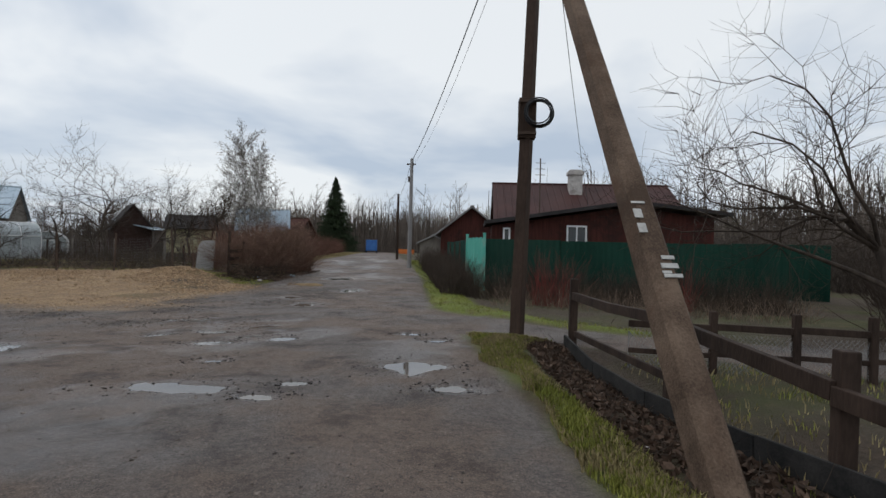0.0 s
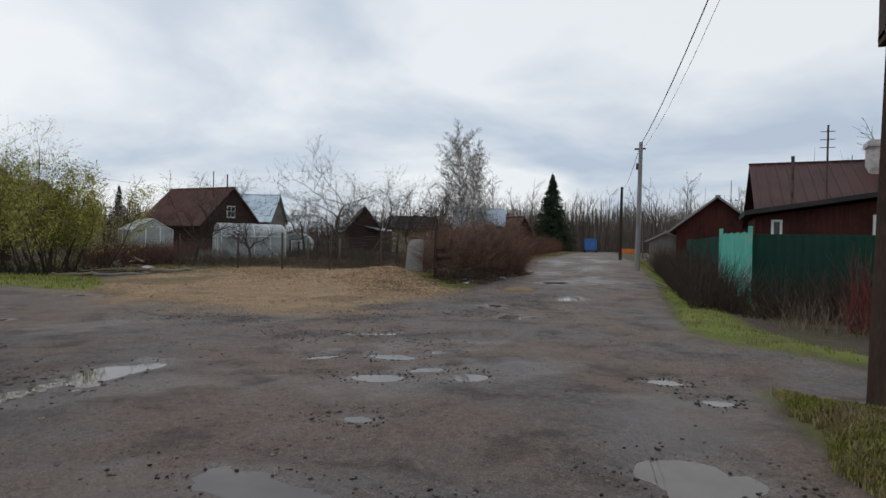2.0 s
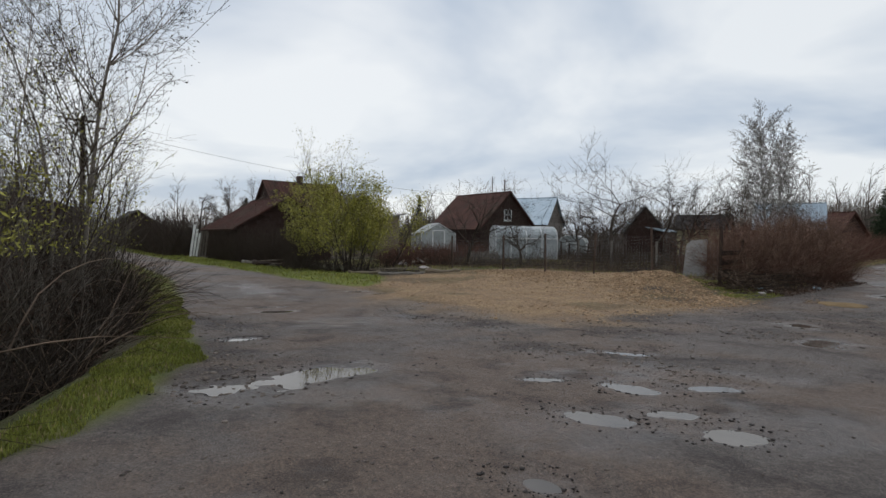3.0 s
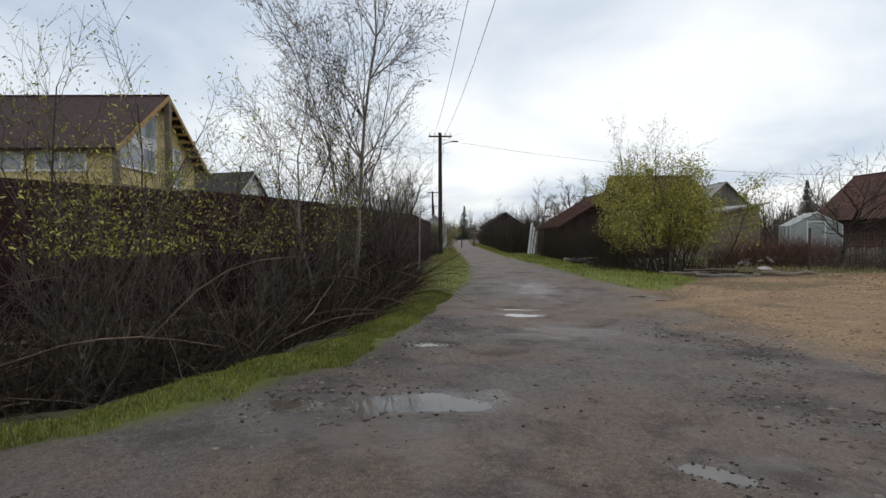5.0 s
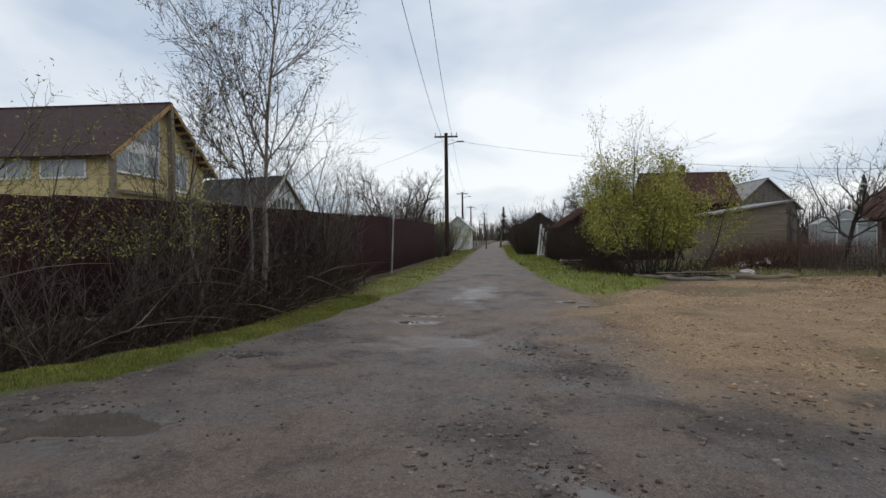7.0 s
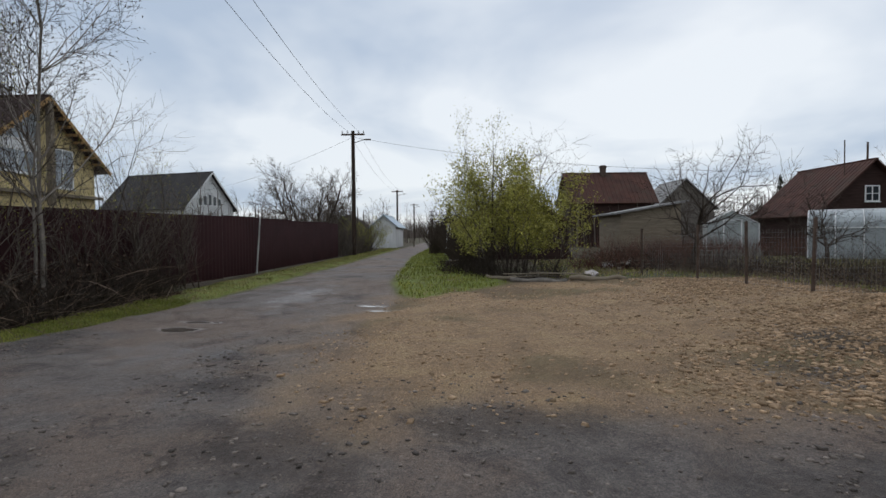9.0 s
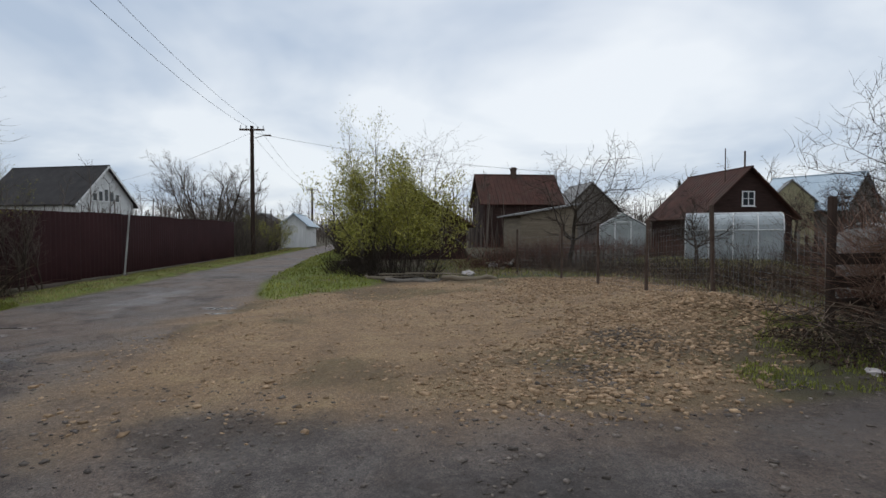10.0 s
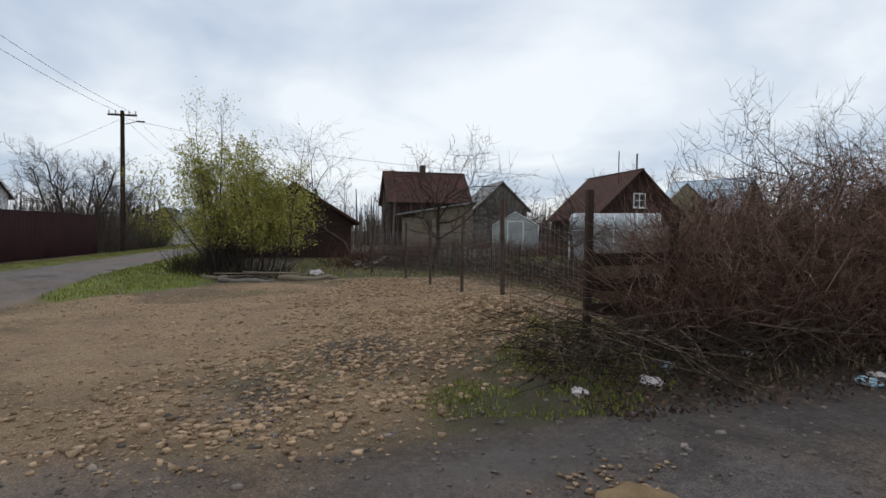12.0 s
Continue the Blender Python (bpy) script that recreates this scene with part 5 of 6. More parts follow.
grass("roadside_grass", "spring grass strip along the road edge", STRIP, 11000, 0.09, GRASS, 4, 0.005, 0.06, 0.40)
grass("dry_roadside_grass", "dead straw among the roadside grass", STRIP, 15000, 0.09, GRASS_DRY, 14, 0.004, 0.05, 0.42)
grass("roadside_grass", "spring grass along the far road edge", FARSTRIP, 10000, 0.075, GRASS, 6, 0.006, 0.05, 0.42)
grass("ditch_grass", "bright low grass on the ditch edge", VERGE_L, 9000, 0.07, GRASS, 7, 0.007, 0.1, 0.44)
grass("dry_ditch_grass", "dead straw on the ditch verge", VERGE_L, 14000, 0.06, GRASS_DRY, 17, 0.007, 0.05, 0.46)
grass("lane_grass", "green grass verge of the lane", VERGE_R, 15000, 0.11, GRASS, 9, 0.012, 0.1, 0.38)
NEARV = [(-4.2, 3.0)] + VERGE_L[1:11] + [(-15.4, 7.4), (-14, 6.8)] + VERGE_L[18:]
grass("ditch_grass", "bright low grass on the ditch edge", NEARV, 30000, 0.055, GRASS, 19, 0.005, 0.0, 0.28)
GARDEN = [(2.3, 3), (2.6, 6), (2.5, 8.6), (8, 6.6), (14, 3), (14, -4), (5, -2)]
grass("garden_grass", "patchy garden grass behind the fence", GARDEN, 8000, 0.08, GRASS, 23, 0.006, 0.1, 0.53)
grass("dead_garden_grass", "dead straw in the garden", GARDEN, 7000, 0.10, GRASS_DRY, 24, 0.006, 0.1, 0.45)
LOTEDGE = [(-6.9, 18.9), (-6.5, 20.5), (-7.0, 21.4), (-8.2, 21.6), (-9.9, 22.3), (-9.2, 20.9), (-8.2, 20.0)]
grass("weeds", "fresh weeds at the foot of the overgrown fence", LOTEDGE, 3600, 0.055, GRASS, 31, 0.007, 0.0, 0.55)
BACKGRASS = [(-10, 22.2), (-13.5, 22.8), (-17.5, 22), (-19, 17), (-30, 18), (-34, 30), (-20, 40), (-11, 30), (-9.6, 24)]
grass("orchard_grass", "rough dead grass in the old gardens", BACKGRASS, 12000, 0.15, GRASS_DRY, 41, 0.010, 0.0, 0.42)
grass("orchard_green_grass", "green grass in the old gardens", BACKGRASS, 12000, 0.11, GRASS, 42, 0.010, 0.0, 0.46)
SHOULDER = [(-9.0, 21.9), (-6.9, 22.2), (-11.8, 47.8), (-19, 98), (-24, 98), (-16, 60), (-12.5, 40)]
grass("shoulder_grass", "dead grass along the road shoulder", SHOULDER, 9000, 0.18, GRASS_DRY, 43, 0.014, 0.0, 0.42)

# ---- ditch thicket: alders, willows and brambles before the brown fence ----
rng = np.random.RandomState(12)
tree("alder_tree", "slim grey alder with bare twigs and old cones in the ditch", "tree", (-13.18, 5.92, -0.25), 8.2, 0.075, dict(ALDER, kids=(4, 2, 2), angle=((30, 60), (25, 55), (25, 60)), ratio=(0.34, 0.45, 0.5)), 51, BARK_ALDER, TWIG, lean=(0.0, 0.02), leaf=CATKIN, leaf_size=0.034, leaf_count=2600)
tree("alder_tree", "slim grey alder with bare twigs and old cones in the ditch", "tree", (-13.6, 5.6, -0.3), 7.4, 0.05, dict(ALDER, kids=(2, 2, 2)), 52, BARK_ALDER, TWIG, lean=(0.06, -0.05), leaf=CATKIN, leaf_size=0.028, leaf_count=1100)
tree("alder_tree", "young alder leaning over the ditch", "tree", (-11.7, 5.6, -0.5), 6.0, 0.045, dict(ALDER, kids=(2, 2, 2)), 53, BARK_ALDER, TWIG_GREY, lean=(0.1, -0.1), leaf=LEAF, leaf_size=0.03, leaf_count=900)
WIL = [(-6.3, 4.3, 2.3, 5), (-7.3, 3.9, 2.7, 6), (-8.0, 4.9, 2.2, 5), (-9.0, 4.3, 3.6, 3), (-9.6, 5.0, 2.7, 5), (-10.8, 5.5, 3.6, 6), (-11.6, 5.2, 4.4, 6), (-14.4, 6.0, 3.6, 5), (-15.8, 6.2, 3.2, 5), (-5.6, 3.4, 2.4, 5), (-16.9, 6.55, 2.7, 5), (-17.8, 6.75, 2.0, 4), (-7.7, 3.2, 3.9, 2)]
for i, (x, y, h, k) in enumerate(WIL):
    tree("willow_shrub", "budding willow shrub on the ditch bank", "shrub", (x, y, gz(x, y)), h + 0.4, 0.024, dict(STEM, angle=((15, 45), (20, 55))), 60 + i, TWIG, TWIG_GREY, trunks=k + 2, spread=0.45, leaf=LEAF, leaf_size=0.027, leaf_count=(420 if x > -10 else 80) * k, leaf_from=1.9, group="willows in the ditch")
WL_ = [(-5.0, 3.0), (-6.6, 4.2), (-8.4, 4.9), (-10.4, 5.7), (-13, 6.2), (-16.4, 6.4)]
hedge("bramble_thicket", "dark tangled bramble stems filling the ditch", WL_, 3300, 1.7, 0.8, BARK, 0.007, 0.14, 71, 0.65)
rb = np.random.RandomState(73)
P = along(rb, WL_, 70, 0.9)
P[:, 2] += rb.rand(70) * 0.7
H = np.column_stack([rb.normal(size=70), rb.normal(size=70) * 0.7 + 0.2, rb.rand(70) * 0.7])
tagged(part("fallen_branches", arcs(rb, P, H, rb.uniform(1.2, 2.6, 70), 0.10, 0.012, 6, 0.10), TWIG_DRY), "long pale bent branches lying across the ditch thicket", "branches", kind="stuff")
hedge("bramble_thicket", "dry pale stems hanging into the ditch", WL_, 700, 1.7, 1.0, TWIG_DRY, 0.005, 0.2, 72, 0.9)
n = 9000
P = along(rng, [(-5.0, 2.6), (-6.6, 3.7), (-8.4, 4.4), (-10.4, 5.3), (-13, 5.8), (-16.4, 6.2)], n, 0.55)
P[:, 2] += rng.rand(n) ** 1.3 * 1.15
tagged(part("ivy_leaves", scatter_leaves(rng, P, 0.05, 0.9), LITTER), "dark withered creeper leaves over the ditch bank", "creeper", kind="stuff")
n = 3000
P = along(rng, WL_, n, 1.0)
P[:, 2] += 0.02
tagged(part("ditch_litter", scatter_leaves(rng, P, 0.05, 0.8), LITTER), "dark leaf litter in the ditch", "leaf litter", kind="stuff")

# ---- lane: big willow bush, barn shrubs, white boards ----
tree("willow_bush", "large yellow-green willow bush at the lane corner", "shrub", (-21.7, 16.1, gz(-21.7, 16.1)), 3.6, 0.03, dict(STEM, steps=(7, 4, 3), kids=(3, 2), angle=((20, 50), (20, 60)), up=(0.08, 0.05, 0.03)), 81, BARK, TWIG_GREY, trunks=24, spread=1.25, leaf=LEAF, leaf_size=0.048, leaf_count=36000)
tree("willow_bush", "tall thin willow stems with young leaves above the bush", "shrub", (-21.5, 15.2, gz(-21.5, 15.2)), 4.7, 0.035, dict(STEM, angle=((12, 30), (20, 45)), up=(0.12, 0.1, 0.03)), 82, BARK, TWIG_GREY, trunks=2, spread=0.2, leaf=LEAF, leaf_size=0.036, leaf_count=1100)
hedge("bush_foot", "dark dense stems at the foot of the willow bush", [(-23.8, 14.4), (-21.5, 14.7), (-20.2, 16.2), (-20, 17.6)], 600, 1.0, 0.8, BARK, 0.008, 0.06, 83, 0.5)
hedge("lane_shrubs", "bare brown shrubs in front of the barn", [(-24, 15.2), (-30, 14.6), (-36, 14.5)], 2400, 2.3, 0.6, TWIG, 0.008, 0.04, 84, 0.35)
hedge("lane_shrubs", "bare shrubs farther along the lane", [(-40, 14), (-60, 14.6), (-85, 15)], 3000, 3.6, 1.6, TWIG, 0.020, 0.04, 85, 0.3)
hedge("lane_shrubs", "bare shrubs along the fence side of the lane", [(-37, 6.4), (-48, 6.0), (-56, 4.6)], 2200, 2.8, 1.4, TWIG_WOOD, 0.014, 0.03, 86, 0.3)
for i, (x, y, h) in enumerate([(-41, 4.5, 6.5), (-44, 3.6, 6.0), (-47, 3.5, 5.6), (-52, 3.2, 5), (-58, 3.4, 4.5), (-40, 17, 4.2), (-46, 17, 4.6)]):
    tree("rowan_tree", "bare bushy tree beside the lane", "tree", (x, y, 0), h, 0.09, dict(BASE, steps=(5, 4, 4, 3), clear=(0.1, 0.2, 0.2), kids=(3, 2, 2), least=0.008), 90 + i, BARK, TWIG_WOOD, trunks=3, spread=0.8, group="trees along the lane")
tree("lane_bush", "small yellow-green bush beside the lane", "shrub", (-45.0, 7.0, 0), 2.4, 0.03, STEM, 98, BARK, TWIG_GREY, trunks=14, spread=1.0, leaf=LEAF, leaf_size=0.06, leaf_count=3500)
wb_ = thing("white_boards", "white weathered boards leaning at the barn corner", "boards", (-38.6, 13.75, 0.05))
for i in range(6):
    bm = bmesh.new()
    beam(bm, (0.02 * i, -0.1 + 0.17 * i, 0), (0.25 + 0.02 * i, 0.1 + 0.15 * i, 2.0 - 0.25 * (i % 3)), 0.03, 0.16, 0.004)
    part("board", bm, WHITE_PAINT if i < 3 else WOOD_GREY, wb_)


def spruce(name, label, place, height, seed, wide=0.26, thick=0.35):
    rng = np.random.RandomState(seed)
    root = thing(name, label, "tree", place)
    part("trunk", tubes([(0, 0, -0.2)], [(0, 0, height)], [height * 0.016], [0.01], 7), BARK, root)
    S, H, L = [], [], []
    for _ in range(int(900 * min(1, thick + 0.2))):
        z = rng.rand() ** 1.15
        a = rng.rand() * 2 * math.pi
        S.append((0, 0, height * (0.05 + 0.93 * z)))
        H.append((math.cos(a), math.sin(a), 0.12))
        L.append(height * wide * (1.0 - z) * rng.uniform(0.55, 1.2) + 0.12)
    S, H, L = np.array(S), np.array(H), np.array(L)
    part("limbs", arcs(rng, S, H, L, 0.05, 0.02, 4, 0.04), BARK, root)
    P = []
    for s, h, l in zip(S, H, L):
        k = int((18 + l * 16) * thick)
        u = rng.rand(k) ** 0.7
        pts = s + h * (l * u)[:, None] + np.column_stack([rng.normal(size=k) * 0.10 * l, rng.normal(size=k) * 0.10 * l, -0.22 * l * u * u - rng.rand(k) * 0.22])
        P.append(pts)
    part("needles", scatter_leaves(rng, np.concatenate(P), height * 0.016, 0.35), NEEDLE, root)
    return root


spruce("spruce_tree", "dense dark green spruce beside the road", (-22.8, 92.5, 0.1), 12.8, 101, 0.31, 0.8)
spruce("spruce_tree", "distant dark spruce behind the roofs", (-74.5, 55.5, 0), 8.6, 102, 0.22)
spruce("spruce_tree", "distant dark spruce down the lane", (-128, 13.0, 0), 8.0, 103, 0.24)
spruce("spruce_tree", "dark juniper-like spruce behind the barn", (-43, 18.5, 0), 4.3, 104, 0.34)
tree("birch_tree", "tall bare birch with hazy pale twigs", "tree", (-22.3, 55.6, 0.1), 10.6, 0.16, dict(BIRCH, kids=(5, 3, 2), wob=0.04, least=0.013), 111, BARK_BIRCH, TWIG_PALE)
tree("birch_tree", "tall bare birch with hazy pale twigs", "tree", (-21.3, 56.4, 0.1), 9.4, 0.14, dict(BIRCH, kids=(5, 3, 2), wob=0.04, least=0.013), 112, BARK_BIRCH, TWIG_PALE)

# ---- orchard trees ----
ORCH = [(-21.4, 22.25, 2.5, 201), (-30.2, 20.1, 3.9, 202), (-20.8, 35.8, 3.7, 203), (-18.6, 37.6, 3.5, 204), (-22.5, 34.0, 2.4, 205), (-30.5, 44.5, 3.1, 206), (-26.9, 41.5, 4.8, 207), (-26.5, 49.5, 3.4, 208), (-33.5, 45, 3.1, 209),
        (-24.0, 28.5, 1.9, 210), (-45, 34, 2.6, 211), (-49, 33, 2.8, 212), (-24.5, 52.5, 3.6, 213), (-38, 32.5, 2.0, 214), (-34, 34, 1.8, 215), (-52, 45, 3, 216), (-58, 47, 3, 217), (-46, 50, 3, 218)]
for x, y, h, s in ORCH:
    tree("apple_tree", "bare spreading apple tree in the old gardens", "tree", (x, y, 0), h, 0.10 if y < 40 else 0.13, dict(APPLE, ratio=(0.95, 0.5, 0.5), least=0.006 if y < 40 else 0.012), s, group="orchard apple trees")

# ---- hedges by the road ----
hedge("brushwood_hedge", "reddish bare brushwood hedge along the road", [(-9.9, 23.6), (-11.0, 30), (-13.0, 40), (-15.8, 56), (-19.3, 75), (-22.0, 90)], 6500, 2.3, 1.4, TWIG_RED, 0.012, 0.05, 121, 0.4)
hedge("brushwood_hedge", "near end of the reddish hedge beside the concrete block", [(-8.9, 23.4), (-9.6, 25.5), (-10.8, 29)], 2600, 1.8, 0.9, TWIG_RED, 0.007, 0.06, 122, 0.45)
hedge("roadside_brush", "brown brush before the green fence", [(1.0, 17.8), (3.2, 17.2), (5.5, 16.4), (8.5, 15)], 3000, 1.2, 1.3, TWIG, 0.006, 0.08, 123, 0.55)
hedge("roadside_brush", "brown brush between road and green fence", [(0.3, 17.2), (-0.4, 22), (-1.6, 31)], 3600, 1.25, 0.6, TWIG, 0.007, 0.06, 124, 0.4)
hedge("osier_stems", "red osier stems before the green fence", [(2.2, 15.6), (3.2, 15.4)], 160, 1.5, 0.5, OSIER, 0.006, 0.02, 130, 0.25)
hedge("osier_stems", "red osier stems beside the gate", [(5.2, 15.2), (6.0, 14.8)], 110, 1.4, 0.4, OSIER, 0.006, 0.02, 133, 0.25)
hedge("dry_reeds", "dry straw-coloured stalks before the green fence", [(1.2, 15.5), (4, 14.6), (8, 13.2)], 900, 0.7, 0.7, TWIG_DRY, 0.004, 0.08, 125, 0.4)
hedge("orchard_brush", "brown bare brush along the wire fence", [(-12, 24.5), (-16, 24.5), (-21, 22.5), (-26, 20.5)], 2400, 1.25, 1.5, TWIG, 0.006, 0.10, 136, 0.7)
hedge("orchard_brush", "tangled bare brush behind the wire fence", [(-11, 24), (-15, 24), (-20, 22.5), (-25, 21)], 1500, 0.9, 1.6, TWIG_DRY, 0.005, 0.12, 126, 1.0)
hedge("orchard_brush", "dark undergrowth across the old gardens", [(-12, 30), (-20, 33), (-26, 38), (-32, 42)], 3200, 1.1, 3.0, TWIG, 0.009, 0.10, 127, 0.7)
hedge("orchard_brush", "dark undergrowth beneath the houses", [(-22, 20), (-28, 24), (-32, 27), (-35, 37)], 3600, 1.5, 2.0, TWIG_RED, 0.008, 0.10, 128, 0.6)
hedge("garden_brush", "bare shrubs in the roadside garden", [(8.5, 9.5), (11, 12), (13, 15.5), (14, 18)], 3800, 2.2, 1.6, TWIG, 0.007, 0.05, 129, 0.4)

# ---- vine-covered fence and brush pile beside the lot ----
vf = thing("vine_fence_frame", "rotten dark plank fence under a mass of bare vines", "fence")
for i, (x, y) in enumerate([(-8.55, 21.25), (-8.4, 22.2), (-8.1, 23.5), (-7.9, 25.0), (-8.1, 27)]):
    bm = bmesh.new()
    beam(bm, (x, y, -0.2), (x + 0.02, y, 1.85 if i == 0 else 1.5), 0.075, 0.075, 0.01)
    part("post", bm, WOOD_DARK, vf)
VP = [(-8.55, 21.25), (-8.4, 22.2), (-8.1, 23.5), (-7.9, 25.0), (-8.1, 27)]
for (xa, ya), (xb, yb) in zip(VP, VP[1:]):
    for z in (0.35, 0.62, 0.9):
        rail("plank", (xa, ya + 0.05, z + gz(xa, ya)), (xb, yb + 0.05, z + 0.03 + gz(xa, ya)), 0.025, 0.14, vf)
VL = [(-8.8, 21.9), (-8.3, 22.9), (-7.8, 24.6), (-8.0, 27.5)]
hedge("vine_tangle", "mass of bare brown vines over the old fence", VL, 2200, 2.1, 0.75, VINE, 0.0055, 0.20, 131, 0.4)
hedge("vine_tangle", "reddish vine stems over the old fence", VL, 1500, 2.1, 0.85, TWIG_RED, 0.005, 0.20, 132, 0.5)
n = 5200
P = along(rng, VL, n, 0.8)
P[:, 2] += 0.2 + rng.rand(n) * (1.0 + 0.75 * smooth(22.4, 24.0, P[:, 1]))
H = rng.normal(size=(n, 3))
tagged(part("vine_crown", arcs(rng, P, H, 0.8, 0.12, 0.0045, 4, 0.28), VINE), "tangled fine vine shoots on top of the fence", "vines", kind="stuff")
bp = thing("brush_pile", "heap of cut branches with scraps of litter", "brush pile")
n = 70
P = np.column_stack([rng.uniform(-8.4, -7.3, n), rng.uniform(20.5, 22.6, n)])
P = np.column_stack([P, ground_z(P[:, 0], P[:, 1]) + rng.rand(n) * 0.5])
H = np.column_stack([0.7 + rng.normal(size=n) * 0.7, -0.1 + rng.normal(size=n) * 0.9, rng.normal(size=n) * 0.18])
tagged(part("cut_brush", arcs(rng, P, H, rng.uniform(0.6, 1.6, n), 0.05, 0.009, 5, 0.18), TWIG_DRY, bp), kind="stuff")
n = 700
P = np.column_stack([rng.uniform(-8.5, -6.8, n), rng.uniform(20.2, 24.0, n)])
P = np.column_stack([P, ground_z(P[:, 0], P[:, 1]) + rng.rand(n) * 0.45])
tagged(part("brushwood", arcs(rng, P, rng.normal(size=(n, 3)) * [1, 1, 0.3], 0.8, 0.05, 0.005, 4, 0.2), TWIG, bp), kind="stuff")
n = 6000
P = np.column_stack([rng.uniform(-8.6, -6.35, n), rng.uniform(20.3, 26.0, n)])
P = np.column_stack([P, ground_z(P[:, 0], P[:, 1]) + rng.rand(n) * 0.08])
tagged(part("leaf_litter", scatter_leaves(rng, P, 0.028, 0.8), LITTER), "dark leaf litter at the foot of the vines", "leaf litter", kind="stuff")


def litter(place, size, mat_, label, seed):
    """A crumpled scrap."""
    bm = bmesh.new()
    bmesh.ops.create_icosphere(bm, subdivisions=2, radius=1.0)
    r = np.random.RandomState(seed)
    for v in bm.verts:
        v.co = Vector((v.co.x * size * (0.7 + 0.6 * r.rand()), v.co.y * size * 0.7 * (0.7 + 0.6 * r.rand()), v.co.z * size * 0.35 * (0.5 + r.rand())))
    ob = part("litter_scrap", bm, mat_)
    ob.location = (place[0], place[1], gz(*place) + size * 0.2)
    return tagged(ob, label, "litter", "scraps of litter")


litter((-7.15, 21.15), 0.13, RAG, "crumpled white plastic scrap on the brush pile", 1)
litter((-7.6, 21.6), 0.12, RAG_BLUE, "pale blue crumpled plastic bag", 2)
litter((-7.0, 20.4), 0.10, RAG, "dirty white scrap among the weeds", 3)
litter((-7.75, 22.6), 0.12, RAG, "dirty pale rag under the vines", 4)
litter((-6.65, 22.85), 0.11, RAG_BLUE, "pale blue crushed bottle at the road edge", 5)
litter((-6.75, 23.1), 0.11, RAG, "pinkish paper scrap at the road edge", 6)
litter((2.0, 4.9), 0.05, RAG, "small yellowed scrap among dead leaves", 7)
litter((-19.4, 18.4), 0.3, RAG, "white torn sack beside the bush", 8)
litter((-23.5, 20.0), 0.35, RAG, "pale heap of sacking by the shed", 9)

# ---- wire fence posts at the lot ----
lf = thing("mesh_fence", "rusty wire mesh fence on thin posts behind the lot", "fence")
LP = [(-19.6, 20.0, 0.0), (-17.0, 20.6, 0.0), (-14.9, 20.8, 0.03), (-12.8, 20.95, -0.06), (-10.5, 20.95, 0.08), (-8.6, 21.25, 0.0)]
for x, y, tilt in LP[:-1]:
    z = gz(x, y)
    bm = bmesh.new()
    beam(bm, (x, y, z - 0.3), (x + tilt * -1.2, y, z + 1.42), 0.055, 0.055, 0.006)
    part("post", bm, STEEL, lf)
for (xa, ya, _), (xb, yb, _) in zip(LP, LP[1:]):
    S, T = [], []
    za, zb = gz(xa, ya), gz(xb, yb)
    L = math.hypot(xb - xa, yb - ya)
    for z in np.arange(0.05, 1.25, 0.10):
        S.append((xa, ya, za + z)), T.append((xb, yb, zb + z))
    for u in np.arange(0, L, 0.10):
        s = u / L
        S.append((xa + (xb - xa) * s, ya + (yb - ya) * s, za + (zb - za) * s + 0.02)), T.append((xa + (xb - xa) * s, ya + (yb - ya) * s, za + (zb - za) * s + 1.22))
    part("mesh_panel", tubes(S, T, np.full(len(S), 0.0014), np.full(len(S), 0.0014), 3), GALV, lf)

pk = thing("picket_fence", "low grey picket fence in the old gardens", "fence")
for i in range(14):
    x, y = -21.5 - 0.05 * i, 22.5 + 0.19 * i
    part("picket", boxed((x - 0.02, y - 0.045, 0.0), (x + 0.005, y + 0.045, 0.75 + 0.04 * (i % 3)), 0.004), WOOD_GREY, pk)
for z in (0.2, 0.6):
    bm = bmesh.new()
    beam(bm, (-21.5, 22.4, z), (-22.2, 25.1, z), 0.04, 0.07)
    part("rail", bm, WOOD_GREY, pk)
pk2 = thing("plank_fence", "weathered garden fence of posts and wire far across the lot", "fence")
for i in range(14):
    x, y = -10.5 - 1.35 * i, 25.2 + 0.75 * i
    bm = bmesh.new()
    beam(bm, (x, y, -0.1), (x, y, 1.35 + 0.1 * math.sin(i * 2.3)), 0.08, 0.08, 0.008)
    part("post", bm, WOOD_GREY if i % 3 == 0 else WOOD_DARK, pk2)

# ---- concrete block at the road corner ----
bm = bmesh.new()
prof = [(-0.34, 0.0), (0.34, 0.0), (0.31, 1.30), (-0.16, 1.24), (-0.30, 1.05)]
a = [bm.verts.new((x, -0.17, z)) for x, z in prof]
b = [bm.verts.new((x, 0.17, z)) for x, z in prof]
bm.faces.new(a), bm.faces.new(b[::-1])
for i in range(5):
    bm.faces.new((a[i], b[i], b[(i + 1) % 5], a[(i + 1) % 5]))
bmesh.ops.bevel(bm, geom=list(bm.edges), offset=0.025, segments=2, affect="EDGES")
blk = part("concrete_slab", bm, CONCRETE_PALE)
blk.matrix_world = pose(-10.5, 23.35, gz(-10.5, 23.35) - 0.05, 2, 3, 22)
tagged(blk, "pale upright concrete slab at the road corner", "concrete slab")


